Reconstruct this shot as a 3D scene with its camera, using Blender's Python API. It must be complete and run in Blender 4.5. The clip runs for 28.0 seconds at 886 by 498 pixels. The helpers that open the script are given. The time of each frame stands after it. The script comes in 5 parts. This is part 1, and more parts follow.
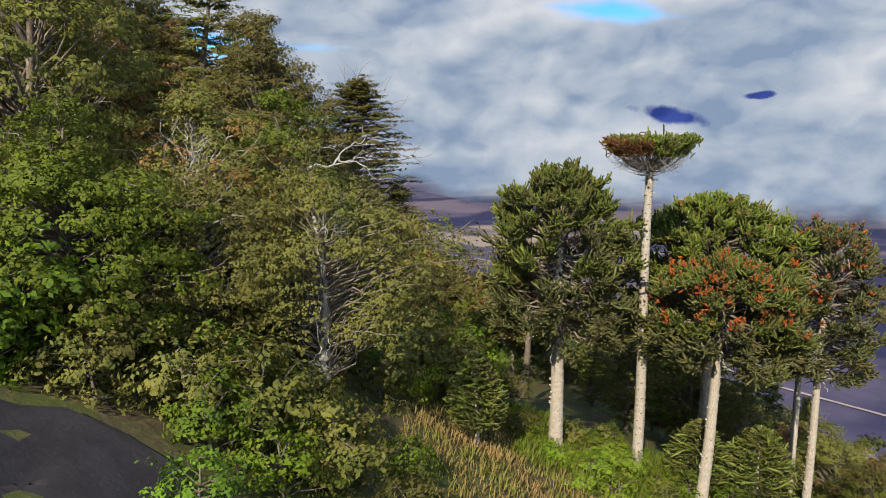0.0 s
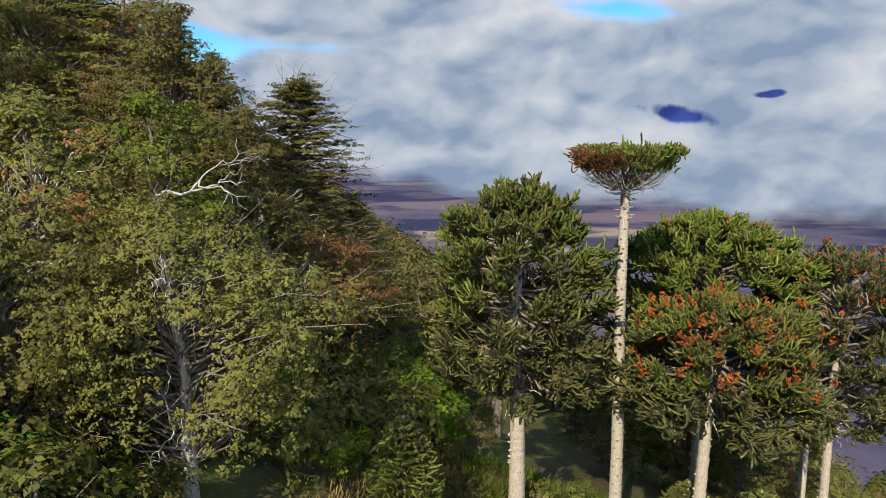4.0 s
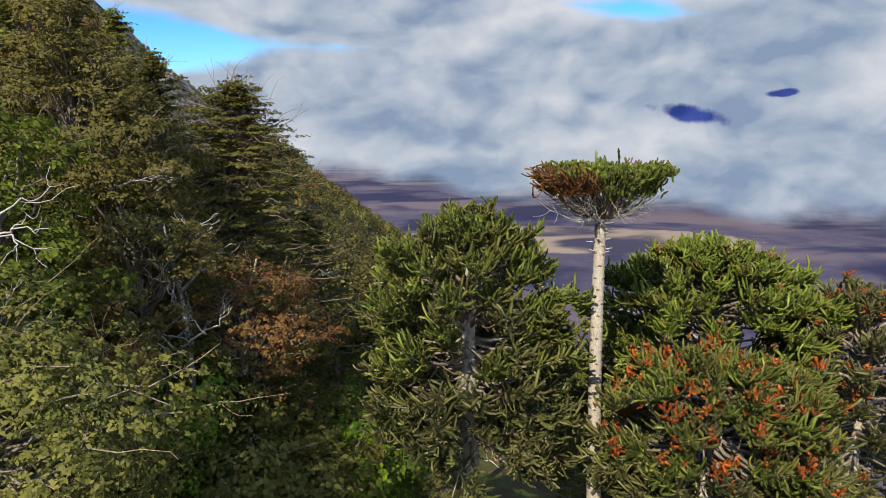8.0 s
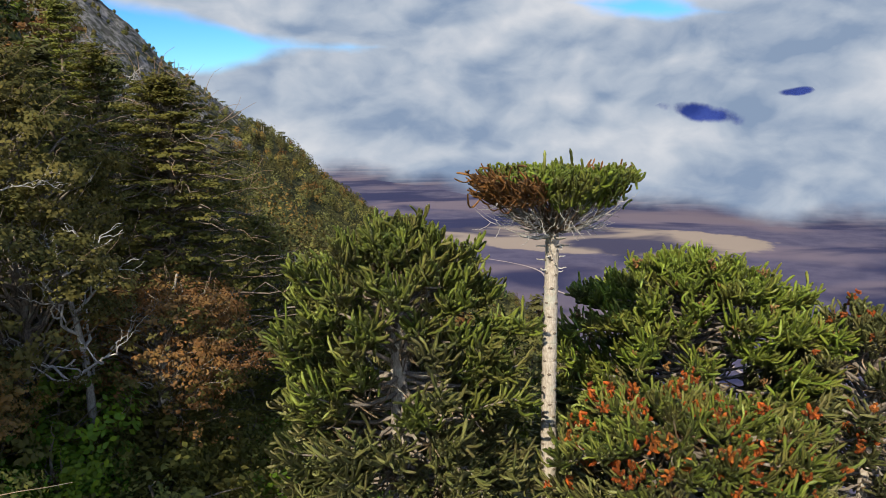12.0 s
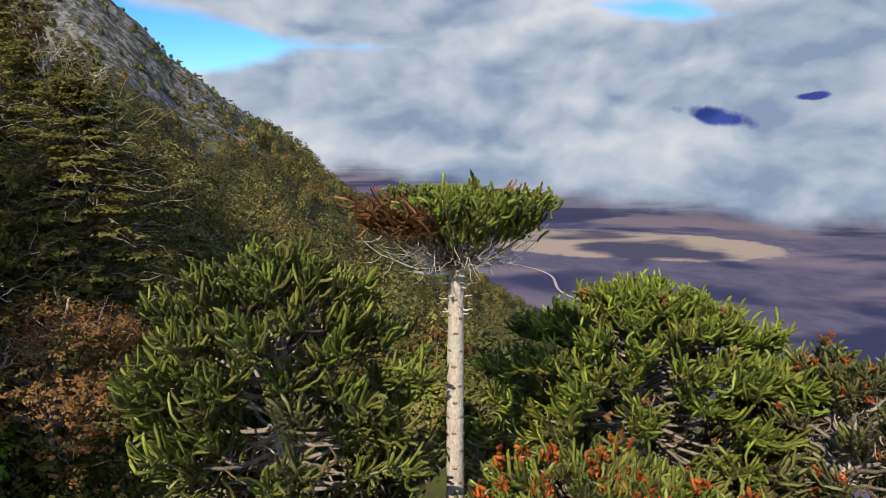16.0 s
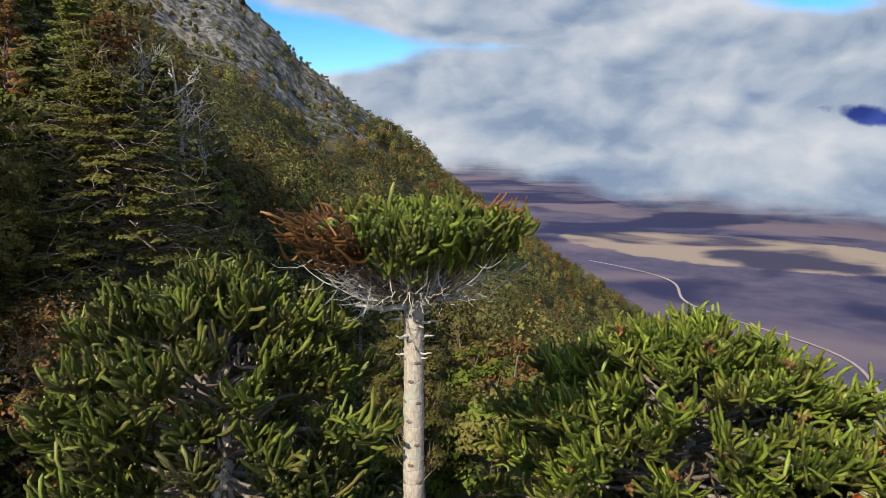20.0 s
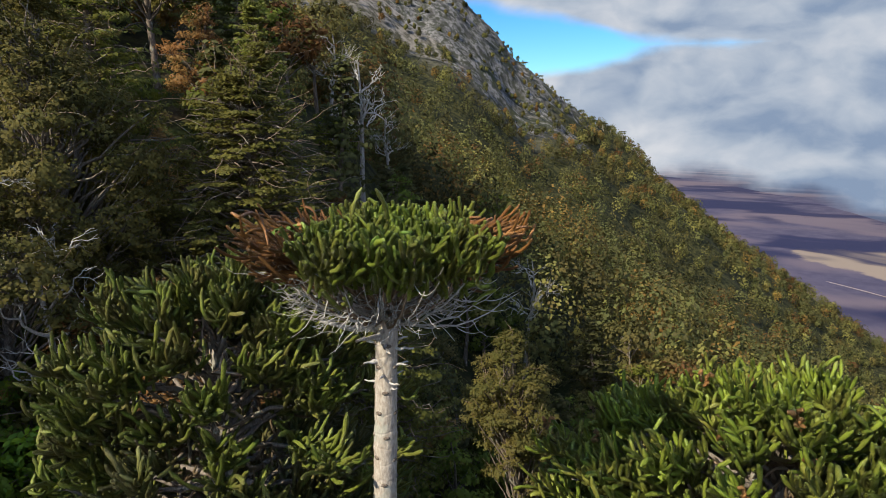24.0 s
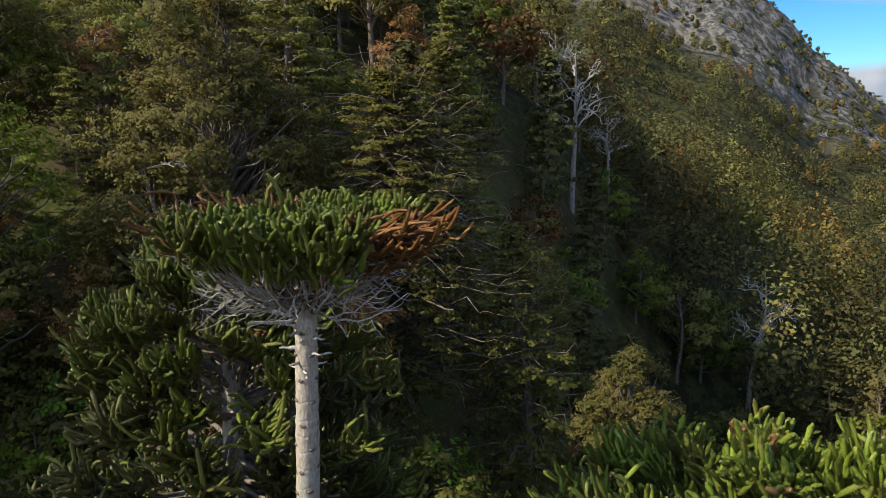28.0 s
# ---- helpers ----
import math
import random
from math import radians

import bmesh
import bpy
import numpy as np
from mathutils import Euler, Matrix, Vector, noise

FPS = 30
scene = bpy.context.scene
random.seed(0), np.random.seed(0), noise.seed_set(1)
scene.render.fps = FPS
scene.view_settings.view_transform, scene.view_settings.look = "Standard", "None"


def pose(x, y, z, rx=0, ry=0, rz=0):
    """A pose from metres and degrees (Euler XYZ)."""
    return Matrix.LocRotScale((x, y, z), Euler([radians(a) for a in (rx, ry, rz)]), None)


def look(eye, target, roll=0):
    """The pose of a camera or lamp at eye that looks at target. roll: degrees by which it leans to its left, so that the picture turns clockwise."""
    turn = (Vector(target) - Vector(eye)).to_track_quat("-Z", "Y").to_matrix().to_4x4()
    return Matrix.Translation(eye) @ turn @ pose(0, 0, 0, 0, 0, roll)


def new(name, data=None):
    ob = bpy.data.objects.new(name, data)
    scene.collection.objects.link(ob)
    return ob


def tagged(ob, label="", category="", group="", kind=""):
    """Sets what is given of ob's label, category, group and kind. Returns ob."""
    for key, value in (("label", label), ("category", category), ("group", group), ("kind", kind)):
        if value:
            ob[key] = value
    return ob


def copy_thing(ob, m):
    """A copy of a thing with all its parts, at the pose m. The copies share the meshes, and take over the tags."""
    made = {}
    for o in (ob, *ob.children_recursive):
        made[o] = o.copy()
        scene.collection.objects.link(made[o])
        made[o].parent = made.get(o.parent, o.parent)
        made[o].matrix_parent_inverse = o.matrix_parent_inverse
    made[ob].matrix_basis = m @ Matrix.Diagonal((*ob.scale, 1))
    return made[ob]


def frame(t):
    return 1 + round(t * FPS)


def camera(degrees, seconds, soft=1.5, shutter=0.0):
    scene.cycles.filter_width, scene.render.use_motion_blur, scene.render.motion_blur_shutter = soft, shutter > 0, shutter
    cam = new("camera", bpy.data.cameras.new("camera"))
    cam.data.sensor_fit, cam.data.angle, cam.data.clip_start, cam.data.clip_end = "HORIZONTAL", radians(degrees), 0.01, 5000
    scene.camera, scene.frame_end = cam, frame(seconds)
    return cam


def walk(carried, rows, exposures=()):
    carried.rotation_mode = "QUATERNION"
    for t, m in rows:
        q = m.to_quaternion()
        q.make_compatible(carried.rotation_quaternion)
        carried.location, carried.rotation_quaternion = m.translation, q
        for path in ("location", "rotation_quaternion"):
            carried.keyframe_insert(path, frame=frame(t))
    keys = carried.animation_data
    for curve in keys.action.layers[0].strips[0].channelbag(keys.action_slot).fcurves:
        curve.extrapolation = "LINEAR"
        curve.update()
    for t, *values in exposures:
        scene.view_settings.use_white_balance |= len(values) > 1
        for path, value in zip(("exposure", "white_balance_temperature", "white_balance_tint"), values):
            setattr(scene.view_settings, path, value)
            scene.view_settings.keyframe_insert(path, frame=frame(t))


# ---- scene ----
cam = camera(67.0, 28.0, soft=0.5)
PATH = [
    (0, (-11.078, -44.499, 19.533), (-11.188, -42.538, 19.156), -0.8),
    (0.5, (-10.534, -43.409, 19.55), (-10.647, -41.448, 19.173), -0.8),
    (1, (-10.024, -42.363, 19.569), (-10.139, -40.403, 19.192), -0.8),
    (1.5, (-9.582, -41.401, 19.594), (-9.702, -39.441, 19.215), -0.9),
    (2, (-9.153, -40.472, 19.63), (-9.277, -38.512, 19.252), -0.9),
    (2.5, (-8.712, -39.561, 19.68), (-8.839, -37.601, 19.3), -0.9),
    (3, (-8.243, -38.619, 19.742), (-8.371, -36.659, 19.366), -0.9),
    (3.5, (-7.808, -37.666, 19.806), (-7.939, -35.706, 19.429), -0.9),
    (5.5, (-6.26, -33.891, 20.293), (-6.405, -31.933, 19.913), -1.0),
    (6, (-5.84, -32.965, 20.365), (-5.988, -31.006, 19.988), -1.0),
    (6.5, (-5.458, -32.096, 20.417), (-5.612, -30.138, 20.038), -1.0),
    (7, (-5.113, -31.25, 20.451), (-5.269, -29.292, 20.073), -1.0),
    (7.5, (-4.826, -30.457, 20.448), (-4.987, -28.5, 20.069), -1.1),
    (8, (-4.495, -29.667, 20.423), (-4.659, -27.711, 20.044), -1.0),
    (8.5, (-4.161, -28.947, 20.365), (-4.331, -26.991, 19.986), -1.1),
    (9, (-3.837, -28.264, 20.293), (-4.012, -26.308, 19.914), -1.1),
    (9.5, (-3.536, -27.618, 20.233), (-3.715, -25.663, 19.853), -1.1),
    (10, (-3.194, -27.021, 20.182), (-3.377, -25.066, 19.802), -1.1),
    (10.5, (-2.8, -26.446, 20.147), (-2.987, -24.492, 19.764), -1.2),
    (11, (-2.376, -25.846, 20.137), (-2.566, -23.892, 19.755), -1.2),
    (11.5, (-1.973, -25.237, 20.157), (-2.168, -23.284, 19.774), -1.2),
    (12, (-1.558, -24.632, 20.19), (-1.756, -22.678, 19.81), -1.1),
    (12.5, (-1.144, -24.066, 20.236), (-1.344, -22.112, 19.857), -1.0),
    (14.5, (0.568, -21.987, 20.463), (0.356, -20.035, 20.085), -0.6),
    (15, (1.055, -21.446, 20.497), (0.838, -19.494, 20.12), -0.6),
    (15.5, (1.535, -20.88, 20.517), (1.31, -18.928, 20.14), -0.6),
    (16, (2.036, -20.274, 20.528), (1.802, -18.324, 20.151), -0.5),
    (16.5, (2.46, -19.659, 20.522), (2.214, -17.71, 20.146), -0.6),
    (17, (2.898, -19.028, 20.506), (2.634, -17.081, 20.131), -0.5),
    (17.5, (3.351, -18.429, 20.452), (3.048, -16.489, 20.076), -0.6),
    (18, (3.827, -17.856, 20.38), (3.473, -15.925, 20.003), -0.6),
    (18.5, (4.329, -17.27, 20.356), (3.921, -15.349, 19.979), -0.6),
    (19, (4.803, -16.653, 20.392), (4.344, -14.743, 20.015), -0.5),
    (19.5, (5.214, -16.029, 20.451), (4.698, -14.133, 20.075), -0.5),
    (20, (5.606, -15.418, 20.493), (5.023, -13.542, 20.117), -0.4),
    (20.5, (5.987, -14.843, 20.516), (5.34, -12.988, 20.14), -0.5),
    (21, (6.442, -14.265, 20.524), (5.723, -12.437, 20.149), -0.2),
    (21.5, (6.902, -13.723, 20.504), (6.117, -11.922, 20.128), -0.2),
    (23.5, (8.862, -11.528, 20.496), (7.792, -9.88, 20.121), 0.3),
    (24, (9.363, -10.939, 20.458), (8.225, -9.338, 20.081), 0.3),
    (24.5, (9.858, -10.305, 20.411), (8.65, -8.756, 20.033), 0.3),
    (25, (10.375, -9.619, 20.366), (9.092, -8.131, 19.988), 0.3),
    (25.5, (10.902, -8.975, 20.301), (9.557, -7.544, 19.922), 0.3),
    (26, (11.505, -8.259, 20.246), (10.091, -6.898, 19.865), 0.3),
    (26.5, (12.102, -7.54, 20.21), (10.625, -6.246, 19.83), 0.3),
    (27, (12.734, -6.682, 20.213), (11.185, -5.476, 19.83), 0.4),
    (27.5, (13.278, -5.805, 20.226), (11.666, -4.686, 19.841), 0.6),
    (28, (13.78, -4.901, 20.264), (12.111, -3.869, 19.877), 0.6),
]
walk(cam, [(t, look(e, g, r)) for t, e, g, r in PATH], [(0, 0.8), (28, 0.8)])

# ---- light ----
SUN_AZ, SUN_EL = radians(-165), radians(38)
sun = new("sun", bpy.data.lights.new("sun", "SUN"))
sun.data.energy, sun.data.angle, sun.data.color = 4.4, radians(0.5), (1.0, 0.91, 0.75)
sun.matrix_world = look((math.sin(SUN_AZ) * 60, math.cos(SUN_AZ) * 60, 60 * math.tan(SUN_EL) + 20), (0, 0, 20))


class Graph:
    """Short hand for building a node tree."""

    def __init__(self, tree):
        self.t = tree
        tree.nodes.clear()

    def add(self, kind, ins=(), **props):
        n = self.t.nodes.new(kind)
        for k, v in props.items():
            setattr(n, k, v)
        for k, v in dict(ins).items():
            s = n.inputs[k]
            if isinstance(v, bpy.types.NodeSocket):
                self.t.links.new(v, s)
            else:
                s.default_value = v
        return n

    def m(self, op, a, b=0.0, c=0.0):
        return self.add("ShaderNodeMath", {0: a, 1: b, 2: c}, operation=op).outputs[0]

    def vm(self, op, a, b=(0, 0, 0)):
        n = self.add("ShaderNodeVectorMath", {0: a, 1: b}, operation=op)
        return n.outputs[0]

    def noise(self, vec, scale, detail=3.0, rough=0.5, distort=0.0):
        return self.add("ShaderNodeTexNoise", {"Vector": vec, "Scale": scale, "Detail": detail, "Roughness": rough, "Distortion": distort}).outputs["Fac"]

    def step(self, v, a, b, lo=0.0, hi=1.0):
        return self.add("ShaderNodeMapRange", {0: v, 1: a, 2: b, 3: lo, 4: hi}, interpolation_type="SMOOTHSTEP").outputs[0]

    def mix(self, f, a, b):
        n = self.add("ShaderNodeMix", {0: f}, data_type="RGBA")
        for s, v in ((n.inputs[6], a), (n.inputs[7], b)):
            if isinstance(v, bpy.types.NodeSocket):
                self.t.links.new(v, s)
            else:
                s.default_value = (*v, 1)
        return n.outputs[2]


def cloud_field(g, way):
    """Cloud cover and cloud colour in a direction."""
    sep = g.add("ShaderNodeSeparateXYZ", {0: way})
    x, y, z = sep.outputs
    az = g.m("ARCTAN2", x, y)
    el = g.m("ARCSINE", z)
    flat = g.add("ShaderNodeCombineXYZ", {0: az, 1: g.m("MULTIPLY", el, 1.6), 2: 0.37}).outputs[0]
    stir = g.add("ShaderNodeTexNoise", {"Vector": flat, "Scale": 7.0, "Detail": 3.0}).outputs["Color"]
    curl = g.add("ShaderNodeVectorMath", {0: stir, 1: (0.10, 0.10, 0.0)}, operation="MULTIPLY").outputs[0]
    bent = g.vm("ADD", flat, curl)
    lit = g.vm("ADD", bent, (-0.018, 0.036, 0.0))
    n1 = g.noise(flat, 5.0, 7.0, 0.52)

    def heap(p):
        """Rounded heads of cloud of two sizes."""
        a = g.add("ShaderNodeTexVoronoi", {"Vector": p, "Scale": 8.0, "Detail": 2.0, "Roughness": 0.45, "Smoothness": 1.0}, feature="SMOOTH_F1").outputs["Distance"]
        return g.m("ADD", g.m("MULTIPLY", a, -0.55), g.m("MULTIPLY", g.noise(p, 8.0, 7.0, 0.52), 1.15))
    relief = g.m("MULTIPLY", g.m("SUBTRACT", heap(bent), heap(lit)), 1.25)
    big = g.noise(bent, 3.4, 3.0, 0.45)
    billow = g.m("ADD", relief, g.m("ADD", g.m("MULTIPLY", big, 1.75), -0.27))
    # bright crest along the top of the bank, greyer sheets above it
    top = g.m("ADD", 0.139, g.m("MULTIPLY", az, 0.155))
    over = g.m("SUBTRACT", el, top)
    billow = g.m("ADD", billow, g.m("MULTIPLY", g.step(over, -0.07, -0.012), g.step(over, 0.012, -0.004, 0.0, 0.26)))
    billow = g.m("SUBTRACT", billow, g.step(over, -0.01, 0.03, 0.0, 0.10))
    # a wedge of clear sky over the western end of the bank, and a thin rift to the east
    rag = g.m("MULTIPLY", g.m("SUBTRACT", n1, 0.5), 0.075)
    sheet = g.m("ADD", 0.064, g.m("MULTIPLY", az, -0.172))
    west = g.m("MINIMUM", over, g.m("SUBTRACT", sheet, el))
    line = g.m("ABSOLUTE", g.m("SUBTRACT", el, g.m("ADD", 0.166, g.m("MULTIPLY", az, -0.12))))
    ends = g.m("DIVIDE", g.m("SUBTRACT", az, 0.20), 0.13)
    east = g.m("SUBTRACT", g.m("SUBTRACT", 0.008, g.m("MULTIPLY", g.m("MULTIPLY", ends, ends), 0.02)), line)
    clear = g.step(g.m("ADD", g.m("MAXIMUM", west, east), rag), -0.010, 0.014)
    thin = g.m("MULTIPLY", g.step(g.noise(flat, 2.2, 5.0, 0.55), 0.62, 0.46), g.step(el, 0.16, 0.4))
    cover = g.m("SUBTRACT", 1.0, g.m("MAXIMUM", clear, thin))
    tone = g.add("ShaderNodeValToRGB", {0: billow})
    e = tone.color_ramp.elements
    e[0].position, e[0].color = 0.18, (0.30, 0.40, 0.57, 1)
    e[1].position, e[1].color = 1.0, (0.80, 0.83, 0.89, 1)
    mid = e.new(0.55)
    mid.color = (0.53, 0.61, 0.73, 1)
    return cover, tone.outputs[0], n1, az, el


world = bpy.data.worlds.new("sky")
scene.world = world
world.use_nodes = True
g = Graph(world.node_tree)
sky = g.add("ShaderNodeTexSky", sky_type="NISHITA", sun_disc=False, sun_elevation=SUN_EL, sun_rotation=SUN_AZ, altitude=1200.0)
way = g.add("ShaderNodeTexCoord").outputs["Generated"]
cover, tone, _, _, _ = cloud_field(g, way)
deep = g.add("ShaderNodeHueSaturation", {"Saturation": 1.45, "Color": sky.outputs[0]}).outputs[0]
deep = g.add("ShaderNodeVectorMath", {0: deep, 1: (0.48, 0.76, 1.0)}, operation="MULTIPLY").outputs[0]
clear = g.add("ShaderNodeBackground", {"Color": deep, "Strength": 0.11})
facing = g.add("ShaderNodeVectorMath", {0: way, 1: (math.sin(SUN_AZ) * math.cos(SUN_EL), math.cos(SUN_AZ) * math.cos(SUN_EL), math.sin(SUN_EL))}, operation="DOT_PRODUCT").outputs[1]
cloudy = g.add("ShaderNodeBackground", {"Color": tone, "Strength": g.step(facing, -0.3, 1.0, 0.48, 2.2)})
g.add("ShaderNodeOutputWorld", {0: g.add("ShaderNodeMixShader", {0: cover, 1: clear.outputs[0], 2: cloudy.outputs[0]}).outputs[0]})


# ---- materials ----
def material(name):
    m = bpy.data.materials.new(name)
    m.use_nodes = True
    return m, Graph(m.node_tree)


def place(g):
    return g.add("ShaderNodeNewGeometry").outputs["Position"]


def finish(g, color, rough, height=None, strength=0.4, dist=0.03, through_light=0.0, spec=0.3):
    ins = {"Base Color": color, "Roughness": rough, "Specular IOR Level": spec}
    if height is not None:
        ins["Normal"] = g.add("ShaderNodeBump", {"Strength": strength, "Distance": dist, "Height": height}).outputs[0]
    s = g.add("ShaderNodeBsdfPrincipled", ins).outputs[0]
    if through_light:
        tl = g.add("ShaderNodeBsdfTranslucent", {"Color": color}).outputs[0]
        s = g.add("ShaderNodeMixShader", {0: through_light, 1: s, 2: tl}).outputs[0]
    g.add("ShaderNodeOutputMaterial", {0: s})


def leaf_material(name, a, b, c, big=0.5, through_light=0.42, speckle=0.4, wood=False):
    """Foliage of three tones: by the tree, by the clump and by the leaf."""
    m, g = material(name)
    geo = g.add("ShaderNodeNewGeometry")
    clump = g.step(g.noise(geo.outputs["Position"], big, 3.0), 0.35, 0.65)
    col = g.mix(clump, a, b)
    leaf = geo.outputs["Random Per Island"]
    col = g.mix(g.m("MULTIPLY", g.step(leaf, 0.55, 1.0), speckle), col, c)
    tree = g.add("ShaderNodeObjectInfo").outputs["Random"]
    if wood:
        # every tree of the wood has a tone of its own
        tree = g.add("ShaderNodeSeparateXYZ", {0: g.add("ShaderNodeUVMap", uv_map="wrap").outputs[0]}).outputs[0]
    hsv = g.add("ShaderNodeHueSaturation", {"Hue": g.step(tree, 0, 1, 0.474, 0.503), "Saturation": g.step(leaf, 0, 1, 1.0 - 0.18 * speckle, 1.0 + 0.12 * speckle), "Value": g.step(tree, 0, 1, 0.72 if wood else 0.92, 1.50 if wood else 1.4), "Color": col})
    finish(g, hsv.outputs[0], 0.72, through_light=through_light, spec=0.12)
    return m


def rope_material(name, a, b, c, tip=(0.20, 0.30, 0.04)):
    """Scaly branchlets: overlapping pointed leaves in a spiral."""
    m, g = material(name)
    uv = g.add("ShaderNodeUVMap", uv_map="wrap").outputs[0]
    sep = g.add("ShaderNodeSeparateXYZ", {0: uv})
    u, v = sep.outputs[0], sep.outputs[1]
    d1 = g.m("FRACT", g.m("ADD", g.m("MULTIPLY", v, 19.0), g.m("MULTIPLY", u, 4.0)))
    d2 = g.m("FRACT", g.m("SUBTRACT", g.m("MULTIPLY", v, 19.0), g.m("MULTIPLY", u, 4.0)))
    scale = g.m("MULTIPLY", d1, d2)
    geo = g.add("ShaderNodeNewGeometry")
    col = g.mix(g.step(geo.outputs["Random Per Island"], 0.1, 0.9), a, b)
    col = g.mix(g.step(g.noise(geo.outputs["Position"], 0.8, 3.0), 0.42, 0.66), col, c)
    col = g.mix(g.m("MULTIPLY", g.step(v, 0.72, 1.0), 0.5), col, tip)
    col = g.mix(g.m("MULTIPLY", g.step(v, 0.93, 1.0), 0.5), col, [min(1, c * 1.3 + 0.05) for c in tip])
    # near black in the gaps between scales: crease shade put into the colour
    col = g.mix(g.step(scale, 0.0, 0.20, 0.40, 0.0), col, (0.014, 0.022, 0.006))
    col = g.mix(g.step(scale, 0.45, 0.9, 0.0, 0.35), col, tip)
    finish(g, col, 0.42, scale, 0.9, 0.05, spec=0.35)
    return m


def bark_material(name, a, b, rings=0.0, scale=6.0):
    m, g = material(name)
    p = place(g)
    tex = g.add("ShaderNodeTexCoord").outputs["Object"]
    grain = g.noise(g.vm("MULTIPLY", tex, (1, 1, 0.35)), scale * 3, 5.0, 0.65)
    patch = g.noise(tex, scale * 0.35, 3.0)
    col = g.mix(g.step(grain, 0.3, 0.7), a, b)
    col = g.mix(g.step(patch, 0.55, 0.72, 0.0, 0.6), col, (0.30, 0.31, 0.25))
    h = grain
    if rings:
        z = g.add("ShaderNodeSeparateXYZ", {0: tex}).outputs[2]
        wob = g.m("ADD", g.m("MULTIPLY", z, rings), g.m("MULTIPLY", patch, 1.1))
        ring = g.m("ABSOLUTE", g.m("SUBTRACT", g.m("FRACT", wob), 0.5))
        h = g.m("ADD", g.m("MULTIPLY", grain, 0.9), g.step(ring, 0.0, 0.12, 0.0, 0.3))
        col = g.mix(g.step(ring, 0.0, 0.10, 0.10, 0.0), col, (0.12, 0.09, 0.065))
    finish(g, col, 0.9, h, 0.6, 0.04, spec=0.15)
    return m


BARK_PALE = bark_material("pale_ringed_bark", (0.25, 0.205, 0.155), (0.43, 0.375, 0.30), 2.4)
BARK_GREY = bark_material("grey_bark", (0.20, 0.17, 0.13), (0.42, 0.37, 0.30))
BARK_WHITE = bark_material("pale_smooth_bark", (0.22, 0.20, 0.165), (0.40, 0.37, 0.31))
BARK_DARK = bark_material("dark_bark", (0.08, 0.06, 0.045), (0.20, 0.16, 0.12))
BARK_LIMB = bark_material("brownish_limb_bark", (0.10, 0.08, 0.06), (0.24, 0.20, 0.16))
DEADWOOD = bark_material("bleached_deadwood", (0.26, 0.23, 0.195), (0.48, 0.45, 0.40))
SNAGWOOD = bark_material("weathered_snag_wood", (0.17, 0.15, 0.125), (0.34, 0.31, 0.27))
TWIG_BROWN = bark_material("brown_twigs", (0.16, 0.10, 0.06), (0.30, 0.22, 0.15))
LEAF_OLIVE = leaf_material("olive_leaves", (0.100, 0.108, 0.024), (0.152, 0.145, 0.034), (0.20, 0.175, 0.048))
LEAF_GREEN = leaf_material("green_leaves", (0.068, 0.098, 0.011), (0.115, 0.15, 0.018), (0.17, 0.19, 0.03))
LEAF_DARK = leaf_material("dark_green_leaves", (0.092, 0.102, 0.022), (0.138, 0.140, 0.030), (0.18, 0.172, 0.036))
LEAF_RUST = leaf_material("rusty_autumn_leaves", (0.23, 0.125, 0.040), (0.20, 0.135, 0.040), (0.30, 0.165, 0.055))
LEAF_LIME = leaf_material("lime_green_leaves", (0.12, 0.19, 0.012), (0.17, 0.23, 0.02), (0.20, 0.24, 0.03))
FAR_DARK = leaf_material("far_dark_foliage", (0.058, 0.062, 0.020), (0.098, 0.095, 0.030), (0.10, 0.11, 0.034), 0.11, 0.32, 0.15)
WOOD_DARK = leaf_material("far_wood_dark_foliage", (0.058, 0.062, 0.020), (0.098, 0.095, 0.030), (0.10, 0.11, 0.034), 0.11, 0.32, 0.15, True)
FAR_OLIVE = leaf_material("far_olive_foliage", (0.088, 0.088, 0.024), (0.148, 0.130, 0.034), (0.17, 0.15, 0.045), 0.11, 0.32, 0.15)
WOOD_OLIVE = leaf_material("far_wood_olive_foliage", (0.088, 0.088, 0.024), (0.148, 0.130, 0.034), (0.17, 0.15, 0.045), 0.11, 0.32, 0.15, True)
FAR_GREEN = leaf_material("far_green_foliage", (0.062, 0.086, 0.012), (0.105, 0.128, 0.018), (0.14, 0.15, 0.03), 0.11, 0.32, 0.15)
FAR_RUST = leaf_material("far_rusty_foliage", (0.13, 0.075, 0.020), (0.16, 0.105, 0.026), (0.20, 0.11, 0.03), 0.11, 0.32, 0.15)
WOOD_RUST = leaf_material("far_wood_rusty_foliage", (0.13, 0.075, 0.020), (0.16, 0.105, 0.026), (0.20, 0.11, 0.03), 0.11, 0.32, 0.15, True)
ROPE_GREEN = rope_material("green_scaly_branchlets", (0.122, 0.158, 0.022), (0.205, 0.235, 0.034), (0.175, 0.155, 0.040), (0.33, 0.38, 0.08))
ROPE_DULL = rope_material("dull_scaly_branchlets", (0.105, 0.118, 0.032), (0.18, 0.18, 0.050), (0.17, 0.145, 0.052), (0.28, 0.28, 0.09))
ROPE_VIVID = rope_material("vivid_scaly_branchlets", (0.140, 0.192, 0.020), (0.228, 0.285, 0.030), (0.195, 0.19, 0.034), (0.35, 0.42, 0.07))
ROPE_BROWN = rope_material("dead_brown_branchlets", (0.24, 0.095, 0.022), (0.36, 0.16, 0.04), (0.18, 0.075, 0.025), (0.40, 0.20, 0.07))
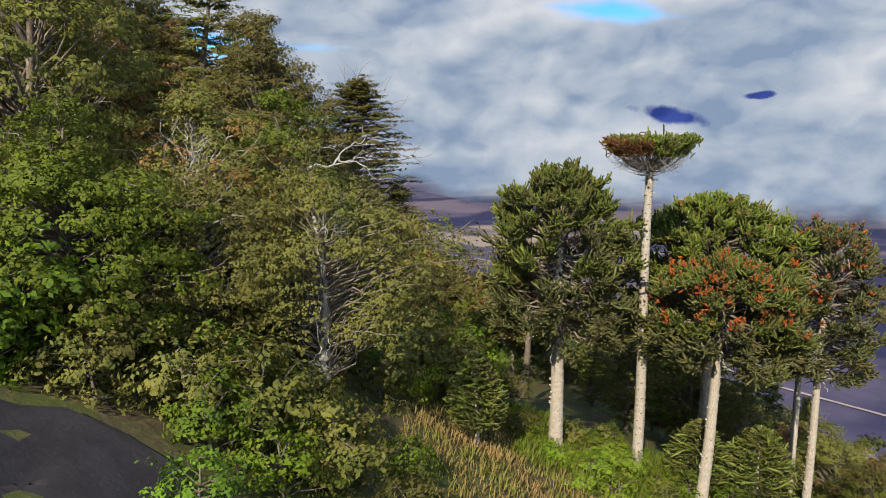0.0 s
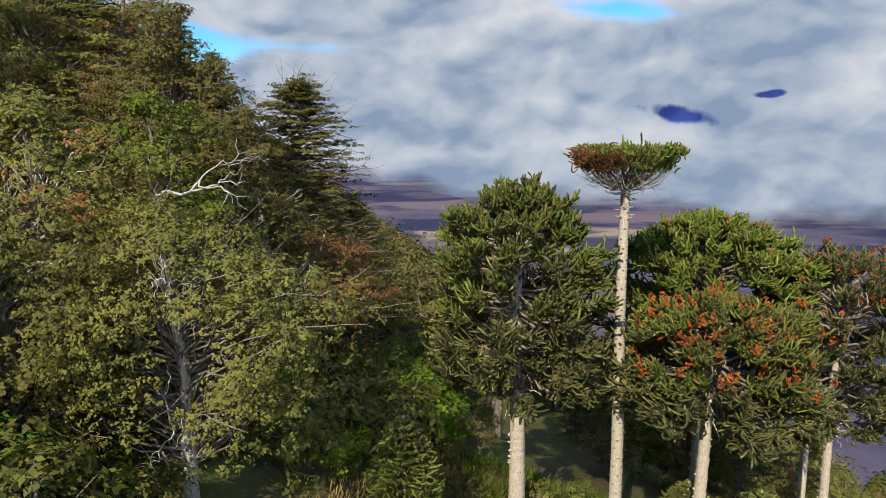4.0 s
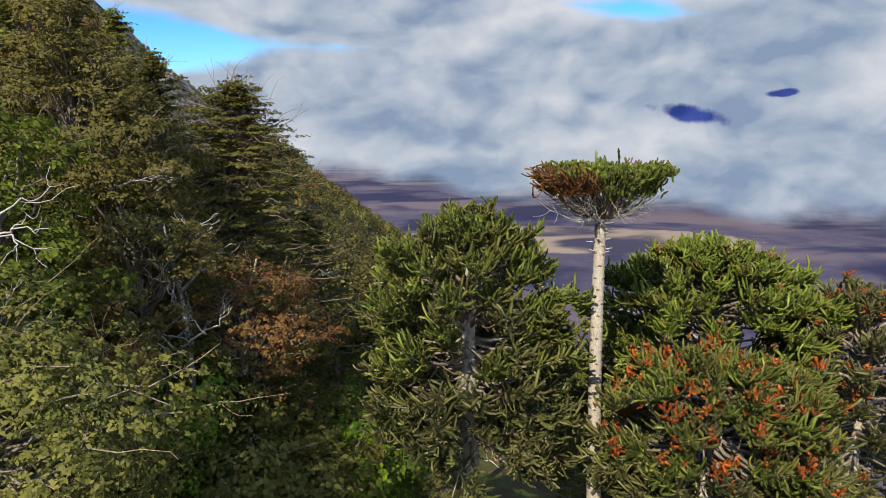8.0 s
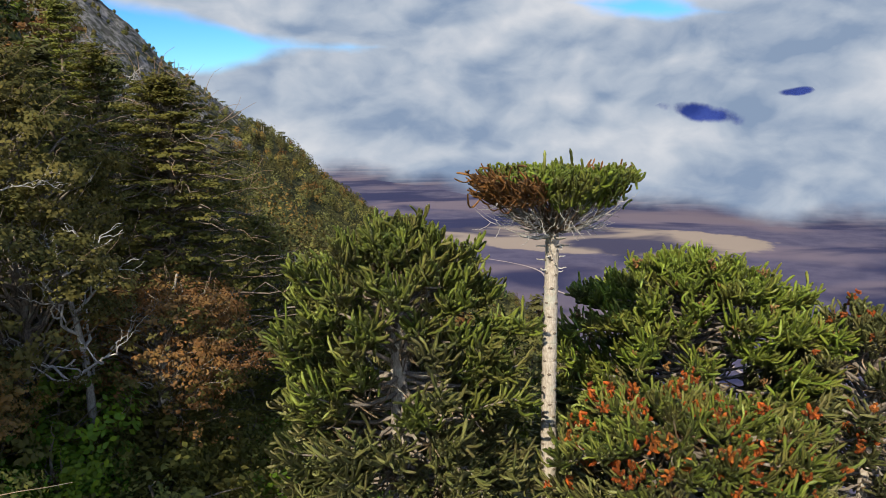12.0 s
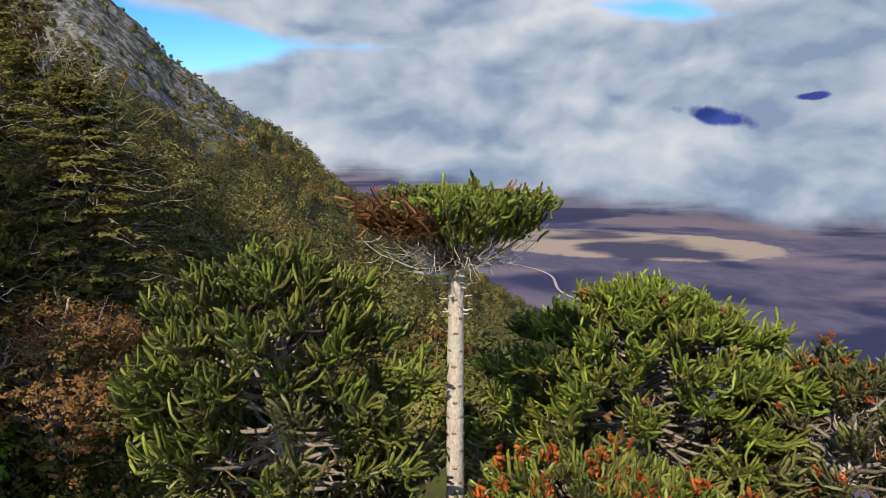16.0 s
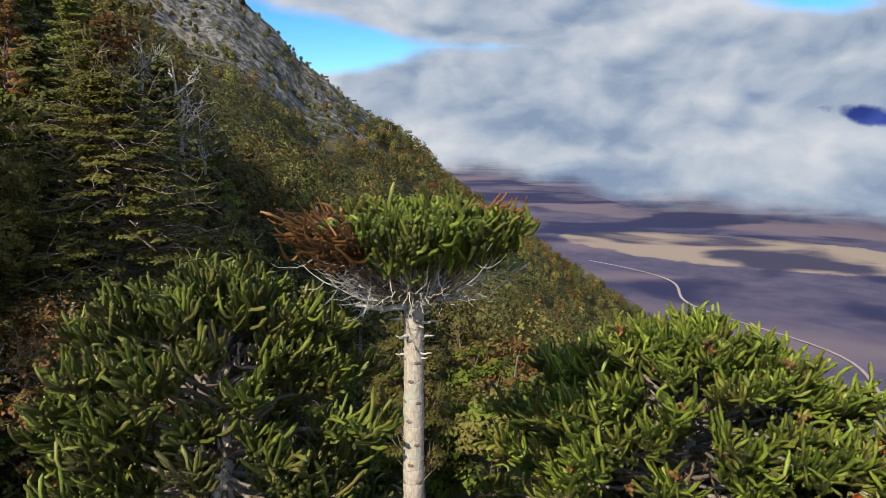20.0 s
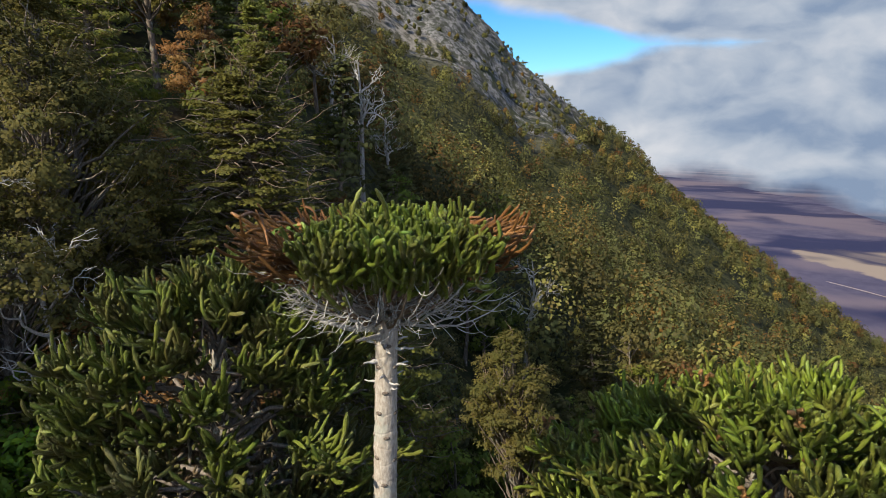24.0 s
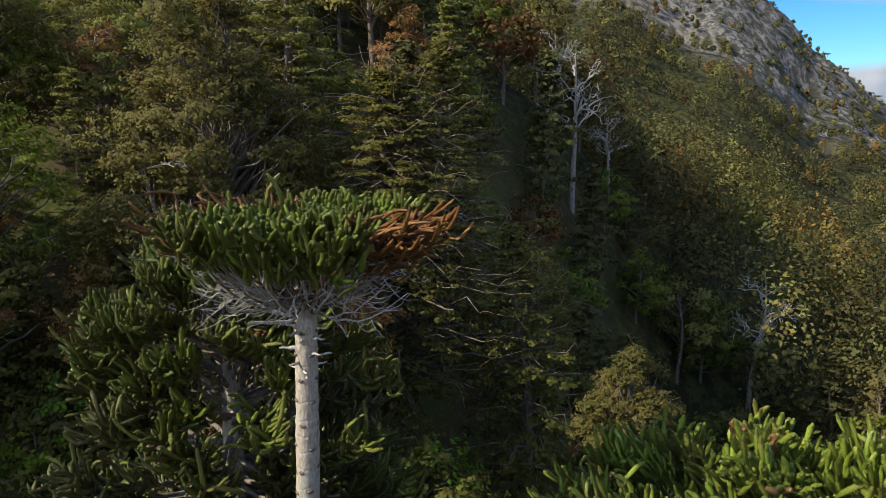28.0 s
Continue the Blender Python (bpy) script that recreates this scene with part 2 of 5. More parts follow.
ROPE_WITHERED = rope_material("withered_branchlets", (0.15, 0.10, 0.055), (0.21, 0.15, 0.085), (0.11, 0.085, 0.05), (0.26, 0.19, 0.11))
CONE = rope_material("orange_cones", (0.56, 0.11, 0.015), (0.46, 0.085, 0.015), (0.50, 0.17, 0.03), (0.58, 0.19, 0.04))
CONE_TAN = rope_material("tan_cones", (0.40, 0.19, 0.06), (0.34, 0.15, 0.05), (0.42, 0.24, 0.09), (0.45, 0.28, 0.1))
CONE_GREEN = rope_material("green_cones", (0.14, 0.25, 0.02), (0.18, 0.30, 0.03), (0.14, 0.22, 0.02), (0.2, 0.3, 0.05))


def ground_material():
    m, g = material("mountainside_and_plain")
    p = place(g)
    sep = g.add("ShaderNodeSeparateXYZ", {0: p})
    x, y, z = sep.outputs
    # hillside: litter, dry grass, bare grey rock on the spur
    n = g.noise(p, 0.25, 6.0, 0.6)
    fine = g.noise(p, 2.2, 5.0, 0.65)
    soil = g.mix(g.step(n, 0.38, 0.62), (0.075, 0.055, 0.032), (0.07, 0.085, 0.022))
    soil = g.mix(g.step(fine, 0.5, 0.75, 0.0, 0.6), soil, (0.20, 0.15, 0.055))
    # far scrub, its colour darkened to carry the shade between the trees
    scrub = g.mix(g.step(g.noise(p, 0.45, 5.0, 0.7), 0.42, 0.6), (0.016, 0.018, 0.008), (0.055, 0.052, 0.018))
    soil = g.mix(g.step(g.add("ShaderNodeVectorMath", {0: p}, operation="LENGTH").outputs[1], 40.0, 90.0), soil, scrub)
    v = g.m("ADD", g.m("MULTIPLY", x, -0.43), g.m("MULTIPLY", y, 0.9))
    u = g.m("ADD", g.m("MULTIPLY", x, 0.9), g.m("MULTIPLY", y, 0.43))
    rn = g.noise(p, 0.035, 6.0, 0.65)
    rfine = g.noise(g.vm("MULTIPLY", p, (1, 1, 0.4)), 0.22, 6.0, 0.7)
    rock = g.mix(g.step(rfine, 0.38, 0.62), (0.045, 0.042, 0.030), (0.225, 0.20, 0.175))
    spur = g.m("MULTIPLY", g.step(v, 310.0, 380.0), g.step(g.m("ADD", u, g.m("MULTIPLY", rn, 60.0)), 50.0, -10.0))
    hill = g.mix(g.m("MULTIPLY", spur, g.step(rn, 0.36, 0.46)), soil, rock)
    # plain: purplish lava sand, painted cloud shadows, pale ash flats, drawn out sideways
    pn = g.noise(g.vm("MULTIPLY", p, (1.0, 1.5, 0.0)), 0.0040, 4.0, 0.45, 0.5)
    pn2 = g.noise(g.vm("MULTIPLY", p, (1.0, 1.8, 0.0)), 0.0026, 3.0, 0.45, 0.3)
    pf = g.noise(p, 0.03, 6.0, 0.6)
    # blue in the sand's purple is distance haze mixed into the colour
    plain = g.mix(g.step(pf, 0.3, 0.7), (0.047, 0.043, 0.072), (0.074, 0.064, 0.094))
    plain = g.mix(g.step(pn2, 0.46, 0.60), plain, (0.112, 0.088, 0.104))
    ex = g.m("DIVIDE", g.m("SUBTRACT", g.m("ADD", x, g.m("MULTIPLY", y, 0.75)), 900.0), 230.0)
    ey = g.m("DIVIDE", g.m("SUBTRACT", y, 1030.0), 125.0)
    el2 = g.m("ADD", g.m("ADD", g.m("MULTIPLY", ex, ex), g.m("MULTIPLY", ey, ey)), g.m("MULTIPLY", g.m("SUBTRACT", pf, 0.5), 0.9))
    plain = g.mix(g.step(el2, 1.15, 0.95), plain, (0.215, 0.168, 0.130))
    # soft dark blue patches: shadows of clouds put into the ground colour
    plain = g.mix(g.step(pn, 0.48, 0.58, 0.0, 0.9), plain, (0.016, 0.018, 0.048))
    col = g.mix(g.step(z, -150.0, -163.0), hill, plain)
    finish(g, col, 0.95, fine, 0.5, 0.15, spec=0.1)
    return m


GROUND = ground_material()


def plain_material(name, a, b, scale, rough=0.9):
    m, g = material(name)
    p = place(g)
    n, f = g.noise(p, scale, 5.0, 0.6), g.noise(p, scale * 9, 4.0, 0.6)
    col = g.mix(g.step(n, 0.35, 0.65), a, b)
    col = g.mix(g.step(f, 0.62, 0.75, 0.0, 0.5), col, [min(1, c * 2.2) for c in b])
    finish(g, col, rough, f, 0.5, 0.05, spec=0.2)
    return m


ASH = plain_material("dark_volcanic_sand", (0.020, 0.017, 0.018), (0.034, 0.030, 0.030), 0.6)
GRAVEL = plain_material("pale_gravel", (0.24, 0.19, 0.17), (0.30, 0.24, 0.21), 0.05)
GRASS = leaf_material("dry_tussock_blades", (0.27, 0.20, 0.065), (0.15, 0.17, 0.03), (0.33, 0.27, 0.11), 0.35, 0.3)
FERN = leaf_material("bright_undergrowth", (0.11, 0.19, 0.012), (0.075, 0.13, 0.015), (0.20, 0.24, 0.03), 0.4)


def rock_material():
    m, g = material("grey_rock")
    p = place(g)
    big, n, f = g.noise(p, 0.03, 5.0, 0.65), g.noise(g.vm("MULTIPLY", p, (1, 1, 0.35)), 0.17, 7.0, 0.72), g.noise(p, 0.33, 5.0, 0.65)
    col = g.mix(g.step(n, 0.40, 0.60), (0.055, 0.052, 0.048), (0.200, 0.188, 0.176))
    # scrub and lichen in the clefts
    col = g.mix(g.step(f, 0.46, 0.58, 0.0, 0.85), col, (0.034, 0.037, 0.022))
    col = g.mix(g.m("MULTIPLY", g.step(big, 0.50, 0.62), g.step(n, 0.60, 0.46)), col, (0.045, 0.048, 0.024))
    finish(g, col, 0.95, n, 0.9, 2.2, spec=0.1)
    return m


ROCK = rock_material()


# ---- shape tools ----
def mesh_from(name, verts, faces, mats, uv=None, smooth=False, shade=None):
    me = bpy.data.meshes.new(name)
    verts, faces = np.asarray(verts, np.float32), np.asarray(faces, np.int32)
    k = faces.shape[1]
    me.vertices.add(len(verts))
    me.vertices.foreach_set("co", verts.ravel())
    me.loops.add(faces.size)
    me.loops.foreach_set("vertex_index", faces.ravel())
    me.polygons.add(len(faces))
    me.polygons.foreach_set("loop_start", np.arange(0, faces.size, k, dtype=np.int32))
    if smooth:
        me.polygons.foreach_set("use_smooth", np.ones(len(faces), bool))
    if uv is not None:
        layer = me.uv_layers.new(name="wrap")
        layer.data.foreach_set("uv", np.asarray(uv, np.float32)[faces.ravel()].ravel())
    me.materials.append(mats)
    me.update()
    me.validate()
    if shade is not None:
        # the rounded form of the crown, carried by its leaves
        me.polygons.foreach_set("use_smooth", np.ones(len(faces), bool))
        me.normals_split_custom_set_from_vertices(np.asarray(shade, np.float32))
    return me


def part(name, me, parent, label=""):
    ob = new(name, me)
    ob.parent = parent
    return tagged(ob, label) if label else ob


def unit(a):
    return a / np.maximum(np.linalg.norm(a, axis=-1, keepdims=True), 1e-9)


def tubes(lines, radii, sides=6, spike=0.0):
    """Closed tubes round many polylines (n, k, 3) with radii (n, k): vertices, faces, uv."""
    L, R = np.asarray(lines, float), np.asarray(radii, float)
    n, k, _ = L.shape
    T = unit(np.gradient(L, axis=1))
    ref = np.where(np.abs(T[..., 2:3]) > 0.9, np.array([1.0, 0, 0]), np.array([0, 0, 1.0]))
    ref = np.broadcast_to(ref[:, :1], T.shape)
    A = unit(np.cross(T, ref))
    B = np.cross(T, A)
    a = np.arange(sides) * 2 * math.pi / sides
    twist = (np.arange(k) % 2 if spike else np.zeros(k))[:, None] * (math.pi / sides)
    ang = (a[None, :] + twist)[None, :, :, None]
    rr = np.repeat(R[:, :, None], sides, axis=2)
    if spike:
        s = np.where(np.arange(k)[:, None] % 2 == 0, 1 + spike, 1 - spike) * np.ones((1, sides))
        rr = rr * s[None]
    V = L[:, :, None, :] + rr[..., None] * (np.cos(ang) * A[:, :, None, :] + np.sin(ang) * B[:, :, None, :])
    idx = np.arange(n * k * sides).reshape(n, k, sides)
    nx = np.roll(idx, -1, axis=2)
    F = np.stack([idx[:, :-1], nx[:, :-1], nx[:, 1:], idx[:, 1:]], axis=-1).reshape(-1, 4)
    u = np.broadcast_to((np.arange(sides) / sides)[None, None, :], (n, k, sides))
    v = np.broadcast_to((np.arange(k) / (k - 1))[None, :, None], (n, k, sides))
    return V.reshape(-1, 3), F, np.stack([u, v], -1).reshape(-1, 2)


def bend(start, end, sag, k, rng, wob=0.0):
    """Polylines from start to end (n, 3), bowed by sag (n, 3)."""
    s = np.linspace(0, 1, k)[None, :, None]
    P = start[:, None] * (1 - s) + end[:, None] * s + sag[:, None] * (4 * s * (1 - s))
    if wob:
        w = rng.normal(0, wob, P.shape)
        w[:, 0] = w[:, -1] = 0
        P = P + w
    return P


def leaves(centres, normals, size, rng, long=1.5):
    """Small pointed leaves, each a folded diamond of its own, facing along its normal."""
    n = len(centres)
    N = unit(normals)
    t = unit(np.cross(N, rng.normal(size=(n, 3))))
    b = np.cross(N, t)
    s = (size * rng.uniform(0.6, 1.35, n))[:, None]
    V = np.stack([centres - t * s * long * 0.5, centres - b * s * 0.42 + N * s * 0.1, centres + t * s * long * 0.5, centres + b * s * 0.42 + N * s * 0.1], 1)
    return V.reshape(-1, 3), np.arange(4 * n).reshape(n, 4)


def soft(form, N, k=0.75):
    """Normals between a leaf's own and the form of its crown, kept on the leaf's side; one for each of its corners."""
    N = unit(N)
    S = unit(k * unit(form) + (1 - k) * N)
    d = (S * N).sum(1, keepdims=True)
    S = unit(np.where(d < 0.12, S + N * (0.12 - d), S))
    return S.repeat(4, 0)


# ---- the land ----
CAM = np.array([(*e,) for _, e, _, _ in PATH])


def land(x, y):
    """Height of the hillside, its spur and the plain below."""
    x, y = np.asarray(x, float), np.asarray(y, float)
    u, v = 0.9 * x + 0.43 * y, -0.43 * x + 0.9 * y
    soft = lambda a, w: w * np.logaddexp(0, a / w)
    z = -5 - 0.42 * u + 0.16 * soft(-u - 20, 6) - 0.28 * soft(u - 18, 8) - 0.25 * soft(-u - 150, 20)
    spur = 32 - 0.05 * np.clip(u, 0, 200) + 29 * np.exp(-((np.maximum(u, -52) + 52) / 32) ** 2)
    z = z + spur * np.exp(-((v - 480) / 130) ** 2) - 15 * np.exp(-((v - 190) / 90) ** 2)
    z = z - 22 * np.exp(-((u + 3) / 12) ** 2 - ((v - 58) / 24) ** 2)
    z = z + 17 * np.exp(-((v - 66) / 40) ** 2) * np.clip((-u - 8) / 20, 0, 1)
    far = np.clip((np.hypot(x, y - 0) - 60) / 100, 0, 1)
    z = z + far * (6 * np.sin(x * 0.031 + 1) * np.cos(y * 0.027) + 3 * np.sin(x * 0.083 + y * 0.061) + 2.0 * np.sin(y * 0.13 - x * 0.11))
    crag = np.exp(-((v - 430) / 90) ** 2) * np.clip((60 - u) / 60, 0, 1)
    z = z + crag * (2.0 * np.abs(np.sin(x * 0.09 + y * 0.05)) + 1.0 * np.sin(x * 0.21 - y * 0.17) + 2.0)
    z = z + (1 - far) * (0.25 * np.sin(x * 0.6 + 2) * np.cos(y * 0.5) + 0.12 * np.sin(x * 1.7 + y * 1.3))
    d = np.hypot(x, y)
    z = -170 + (z + 170) * np.clip((1000 - d) / 300, 0, 1) ** 2
    return -170 + soft(z + 170, 4)


def build_land():
    n = 350
    s = np.linspace(-1, 1, n)
    st = 60 * np.sinh(s * 5.03)
    X, Y = np.meshgrid(st - 20, st + 0, indexing="ij")
    V = np.stack([X, Y, land(X, Y)], -1).reshape(-1, 3)
    i = np.arange(n * n).reshape(n, n)
    F = np.stack([i[:-1, :-1], i[1:, :-1], i[1:, 1:], i[:-1, 1:]], -1).reshape(-1, 4)
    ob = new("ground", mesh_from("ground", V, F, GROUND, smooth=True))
    tagged(ob, "steep wooded mountainside falling to a purple-brown lava plain", "ground", kind="structure")


build_land()


def build_road():
    s = np.linspace(0, 1, 60)
    y = 1150 - 850 * s
    q = (y - 740) / 250
    x = 57 - 122 * q - 95 * q ** 2 * (q > 0) + 22 * np.sin(s * 21)
    T = unit(np.stack([np.gradient(x), np.gradient(y)], -1))
    N = np.stack([-T[:, 1], T[:, 0]], -1) * 1.5
    V = np.stack([np.stack([x + N[:, 0], y + N[:, 1], np.full(60, -169.2)], -1), np.stack([x - N[:, 0], y - N[:, 1], np.full(60, -169.2)], -1)], 1).reshape(-1, 3)
    i = np.arange(59) * 2
    ob = new("road", mesh_from("road", V, np.stack([i, i + 1, i + 3, i + 2], -1), GRAVEL))
    tagged(ob, "pale gravel road winding across the dark plain", "road", kind="structure")


build_road()


def build_cloud_bank():
    """A far bank of low cloud that hides the end of the plain."""
    m, g = material("low_cloud")
    p = g.vm("SUBTRACT", place(g), (3.0, -18.0, 20.0))
    way = g.vm("NORMALIZE", p)
    cover, tone, n1, az, el = cloud_field(g, way)
    edge = g.m("SUBTRACT", g.m("SUBTRACT", -0.0785, g.step(az, -0.13, -0.03, 0.0, 0.046)), g.m("MULTIPLY", g.m("MAXIMUM", az, 0.0), 0.04))
    low = g.step(g.m("SUBTRACT", g.m("ADD", el, g.m("MULTIPLY", g.m("SUBTRACT", n1, 0.5), 0.10)), edge), -0.010, 0.024)
    top = g.step(g.m("ADD", el, g.m("MULTIPLY", g.m("SUBTRACT", n1, 0.5), 0.03)), 0.048, 0.036)
    # a rift in the bank through which a mountain shows
    rift = None
    for ca, ce, wa, we, lean in ((0.268, 0.002, 0.052, 0.0105, -0.20), (0.378, 0.028, 0.016, 0.0045, 0.1)):
        da = g.m("SUBTRACT", az, ca)
        de = g.m("SUBTRACT", g.m("SUBTRACT", el, ce), g.m("MULTIPLY", da, lean))
        da, de = g.m("DIVIDE", da, wa), g.m("DIVIDE", de, we)
        r = g.m("ADD", g.m("ADD", g.m("MULTIPLY", da, da), g.m("MULTIPLY", de, de)), g.m("MULTIPLY", g.m("SUBTRACT", g.noise(way, 26.0, 5.0), 0.5), 5.0))
        r = g.step(r, 0.2, 1.6)
        rift = r if rift is None else g.m("MULTIPLY", rift, r)
    low = g.m("MULTIPLY", low, rift)
    emit = g.add("ShaderNodeEmission", {0: tone, 1: 0.48}).outputs[0]
    hole = g.add("ShaderNodeBsdfTransparent").outputs[0]
    g.add("ShaderNodeOutputMaterial", {0: g.add("ShaderNodeMixShader", {0: g.m("MULTIPLY", low, top), 1: hole, 2: emit}).outputs[0]})
    n = 64
    b = np.linspace(radians(-24), radians(75), n)
    r = 2500 - 1270 * np.clip((b + 0.30) / 0.36, 0, 1)
    V = []
    for z in (-168.0, 190.0):
        V.append(np.stack([3 + r * np.sin(b), -18 + r * np.cos(b), np.full(n, z)], -1))
    i = np.arange(n - 1)
    ob = new("cloud_backdrop", mesh_from("cloud_backdrop", np.concatenate(V), np.stack([i, i + 1, i + 1 + n, i + n], -1), m))
    ob.visible_shadow = False
    tagged(ob, "low white cloud bank drifting over the plain", "cloud", kind="structure")


build_cloud_bank()


def build_far_peaks():
    """Mountains across the plain, haze painted as their blue, seen through a hole in the cloud."""
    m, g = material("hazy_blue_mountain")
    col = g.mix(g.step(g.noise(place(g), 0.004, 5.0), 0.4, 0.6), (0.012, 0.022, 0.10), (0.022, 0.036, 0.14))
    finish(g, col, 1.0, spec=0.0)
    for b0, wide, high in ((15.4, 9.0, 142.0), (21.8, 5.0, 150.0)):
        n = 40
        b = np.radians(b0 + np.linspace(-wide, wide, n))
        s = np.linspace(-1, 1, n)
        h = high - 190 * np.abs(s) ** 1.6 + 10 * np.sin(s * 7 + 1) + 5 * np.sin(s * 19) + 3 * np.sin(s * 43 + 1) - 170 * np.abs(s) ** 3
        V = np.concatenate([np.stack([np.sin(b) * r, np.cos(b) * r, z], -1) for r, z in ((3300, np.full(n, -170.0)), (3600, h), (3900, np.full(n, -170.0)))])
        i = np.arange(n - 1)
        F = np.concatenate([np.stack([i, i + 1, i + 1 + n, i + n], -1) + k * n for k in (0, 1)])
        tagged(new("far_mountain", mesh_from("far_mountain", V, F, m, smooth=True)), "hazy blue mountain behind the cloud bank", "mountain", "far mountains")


build_far_peaks()


# ---- monkey puzzle trees ----
def ropes(base, way, length, rng, up=0.45, radius=0.09, k=11, sides=6, spike=0.12, sway=0.3):
    """Scaly branchlets from base along way: even thickness, blunt tips, curling up towards the end."""
    n = len(base)
    way = unit(way)
    q = np.concatenate([np.linspace(0, 0.90, k - 2), [0.972, 1.0]])
    s = q[None, :, None]
    side = np.cross(way, rng.normal(size=(n, 3))) * rng.uniform(0.0, sway, (n, 1))
    lift = np.zeros((n, 3))
    lift[:, 2] = up * rng.uniform(0.5, 1.5, n)
    P = base[:, None] + length[:, None, None] * (way[:, None] * s + side[:, None] * (s * (1 - s) * 4) + lift[:, None] * s * s)
    prof = np.interp(q, [0, 0.12, 0.6, 0.90, 0.97, 1.0], [0.75, 0.95, 1.0, 1.0, 0.82, 0.3])
    R = radius * prof[None] * rng.uniform(0.75, 1.2, (n, 1))
    return tubes(P, R, sides, spike)


def merge(*sets):
    V, F, U, o = [], [], [], 0
    for v, f, u in sets:
        V.append(v), F.append(f + o), U.append(u)
        o += len(v)
    return np.concatenate(V), np.concatenate(F), np.concatenate(U)


def ring_trunk(top, r0, r1, rng, lean=(0.0, 0.0), scars=True):
    """A straight trunk with swollen rings and old branch scars, its foot below ground."""
    k, rough = max(24, int(top * 11)), max(24, int(top * 6))
    z = np.linspace(-0.8, top, k)
    s = np.clip(z / top, 0, 1)
    line = np.stack([lean[0] * s + 0.05 * np.sin(s * 7), lean[1] * s + 0.05 * np.cos(s * 6), z], -1)[None]
    r = r0 + (r1 - r0) * s + 0.25 * r0 * np.exp(-np.maximum(z, 0) * 2.5)
    r = r * (1 + 0.035 * np.abs(np.sin(z * 7.5)) + 0.018 * np.interp(np.linspace(0, 1, k), np.linspace(0, 1, rough), rng.normal(size=rough)))
    sets = [tubes(line, r[None], 14)]
    if scars:
        n = int(top * 5)
        zz, a = rng.uniform(top * 0.15, top, n), rng.uniform(0, 6.283, n)
        zz = np.round(zz / 0.42) * 0.42
        q = np.clip(zz / top, 0, 1)
        rr = r0 + (r1 - r0) * q
        c = np.stack([lean[0] * q + np.cos(a) * rr * 0.8, lean[1] * q + np.sin(a) * rr * 0.8, zz], -1)
        e = c + np.stack([np.cos(a), np.sin(a), np.full(n, 0.15)], -1) * (rr * 0.42)[:, None]
        sets.append(tubes(bend(c, e, np.zeros((n, 3)), 4, rng), np.array([[0.09, 0.085, 0.07, 0.01]]) * rng.uniform(0.6, 1.1, (n, 1)), 6))
    return merge(*sets)


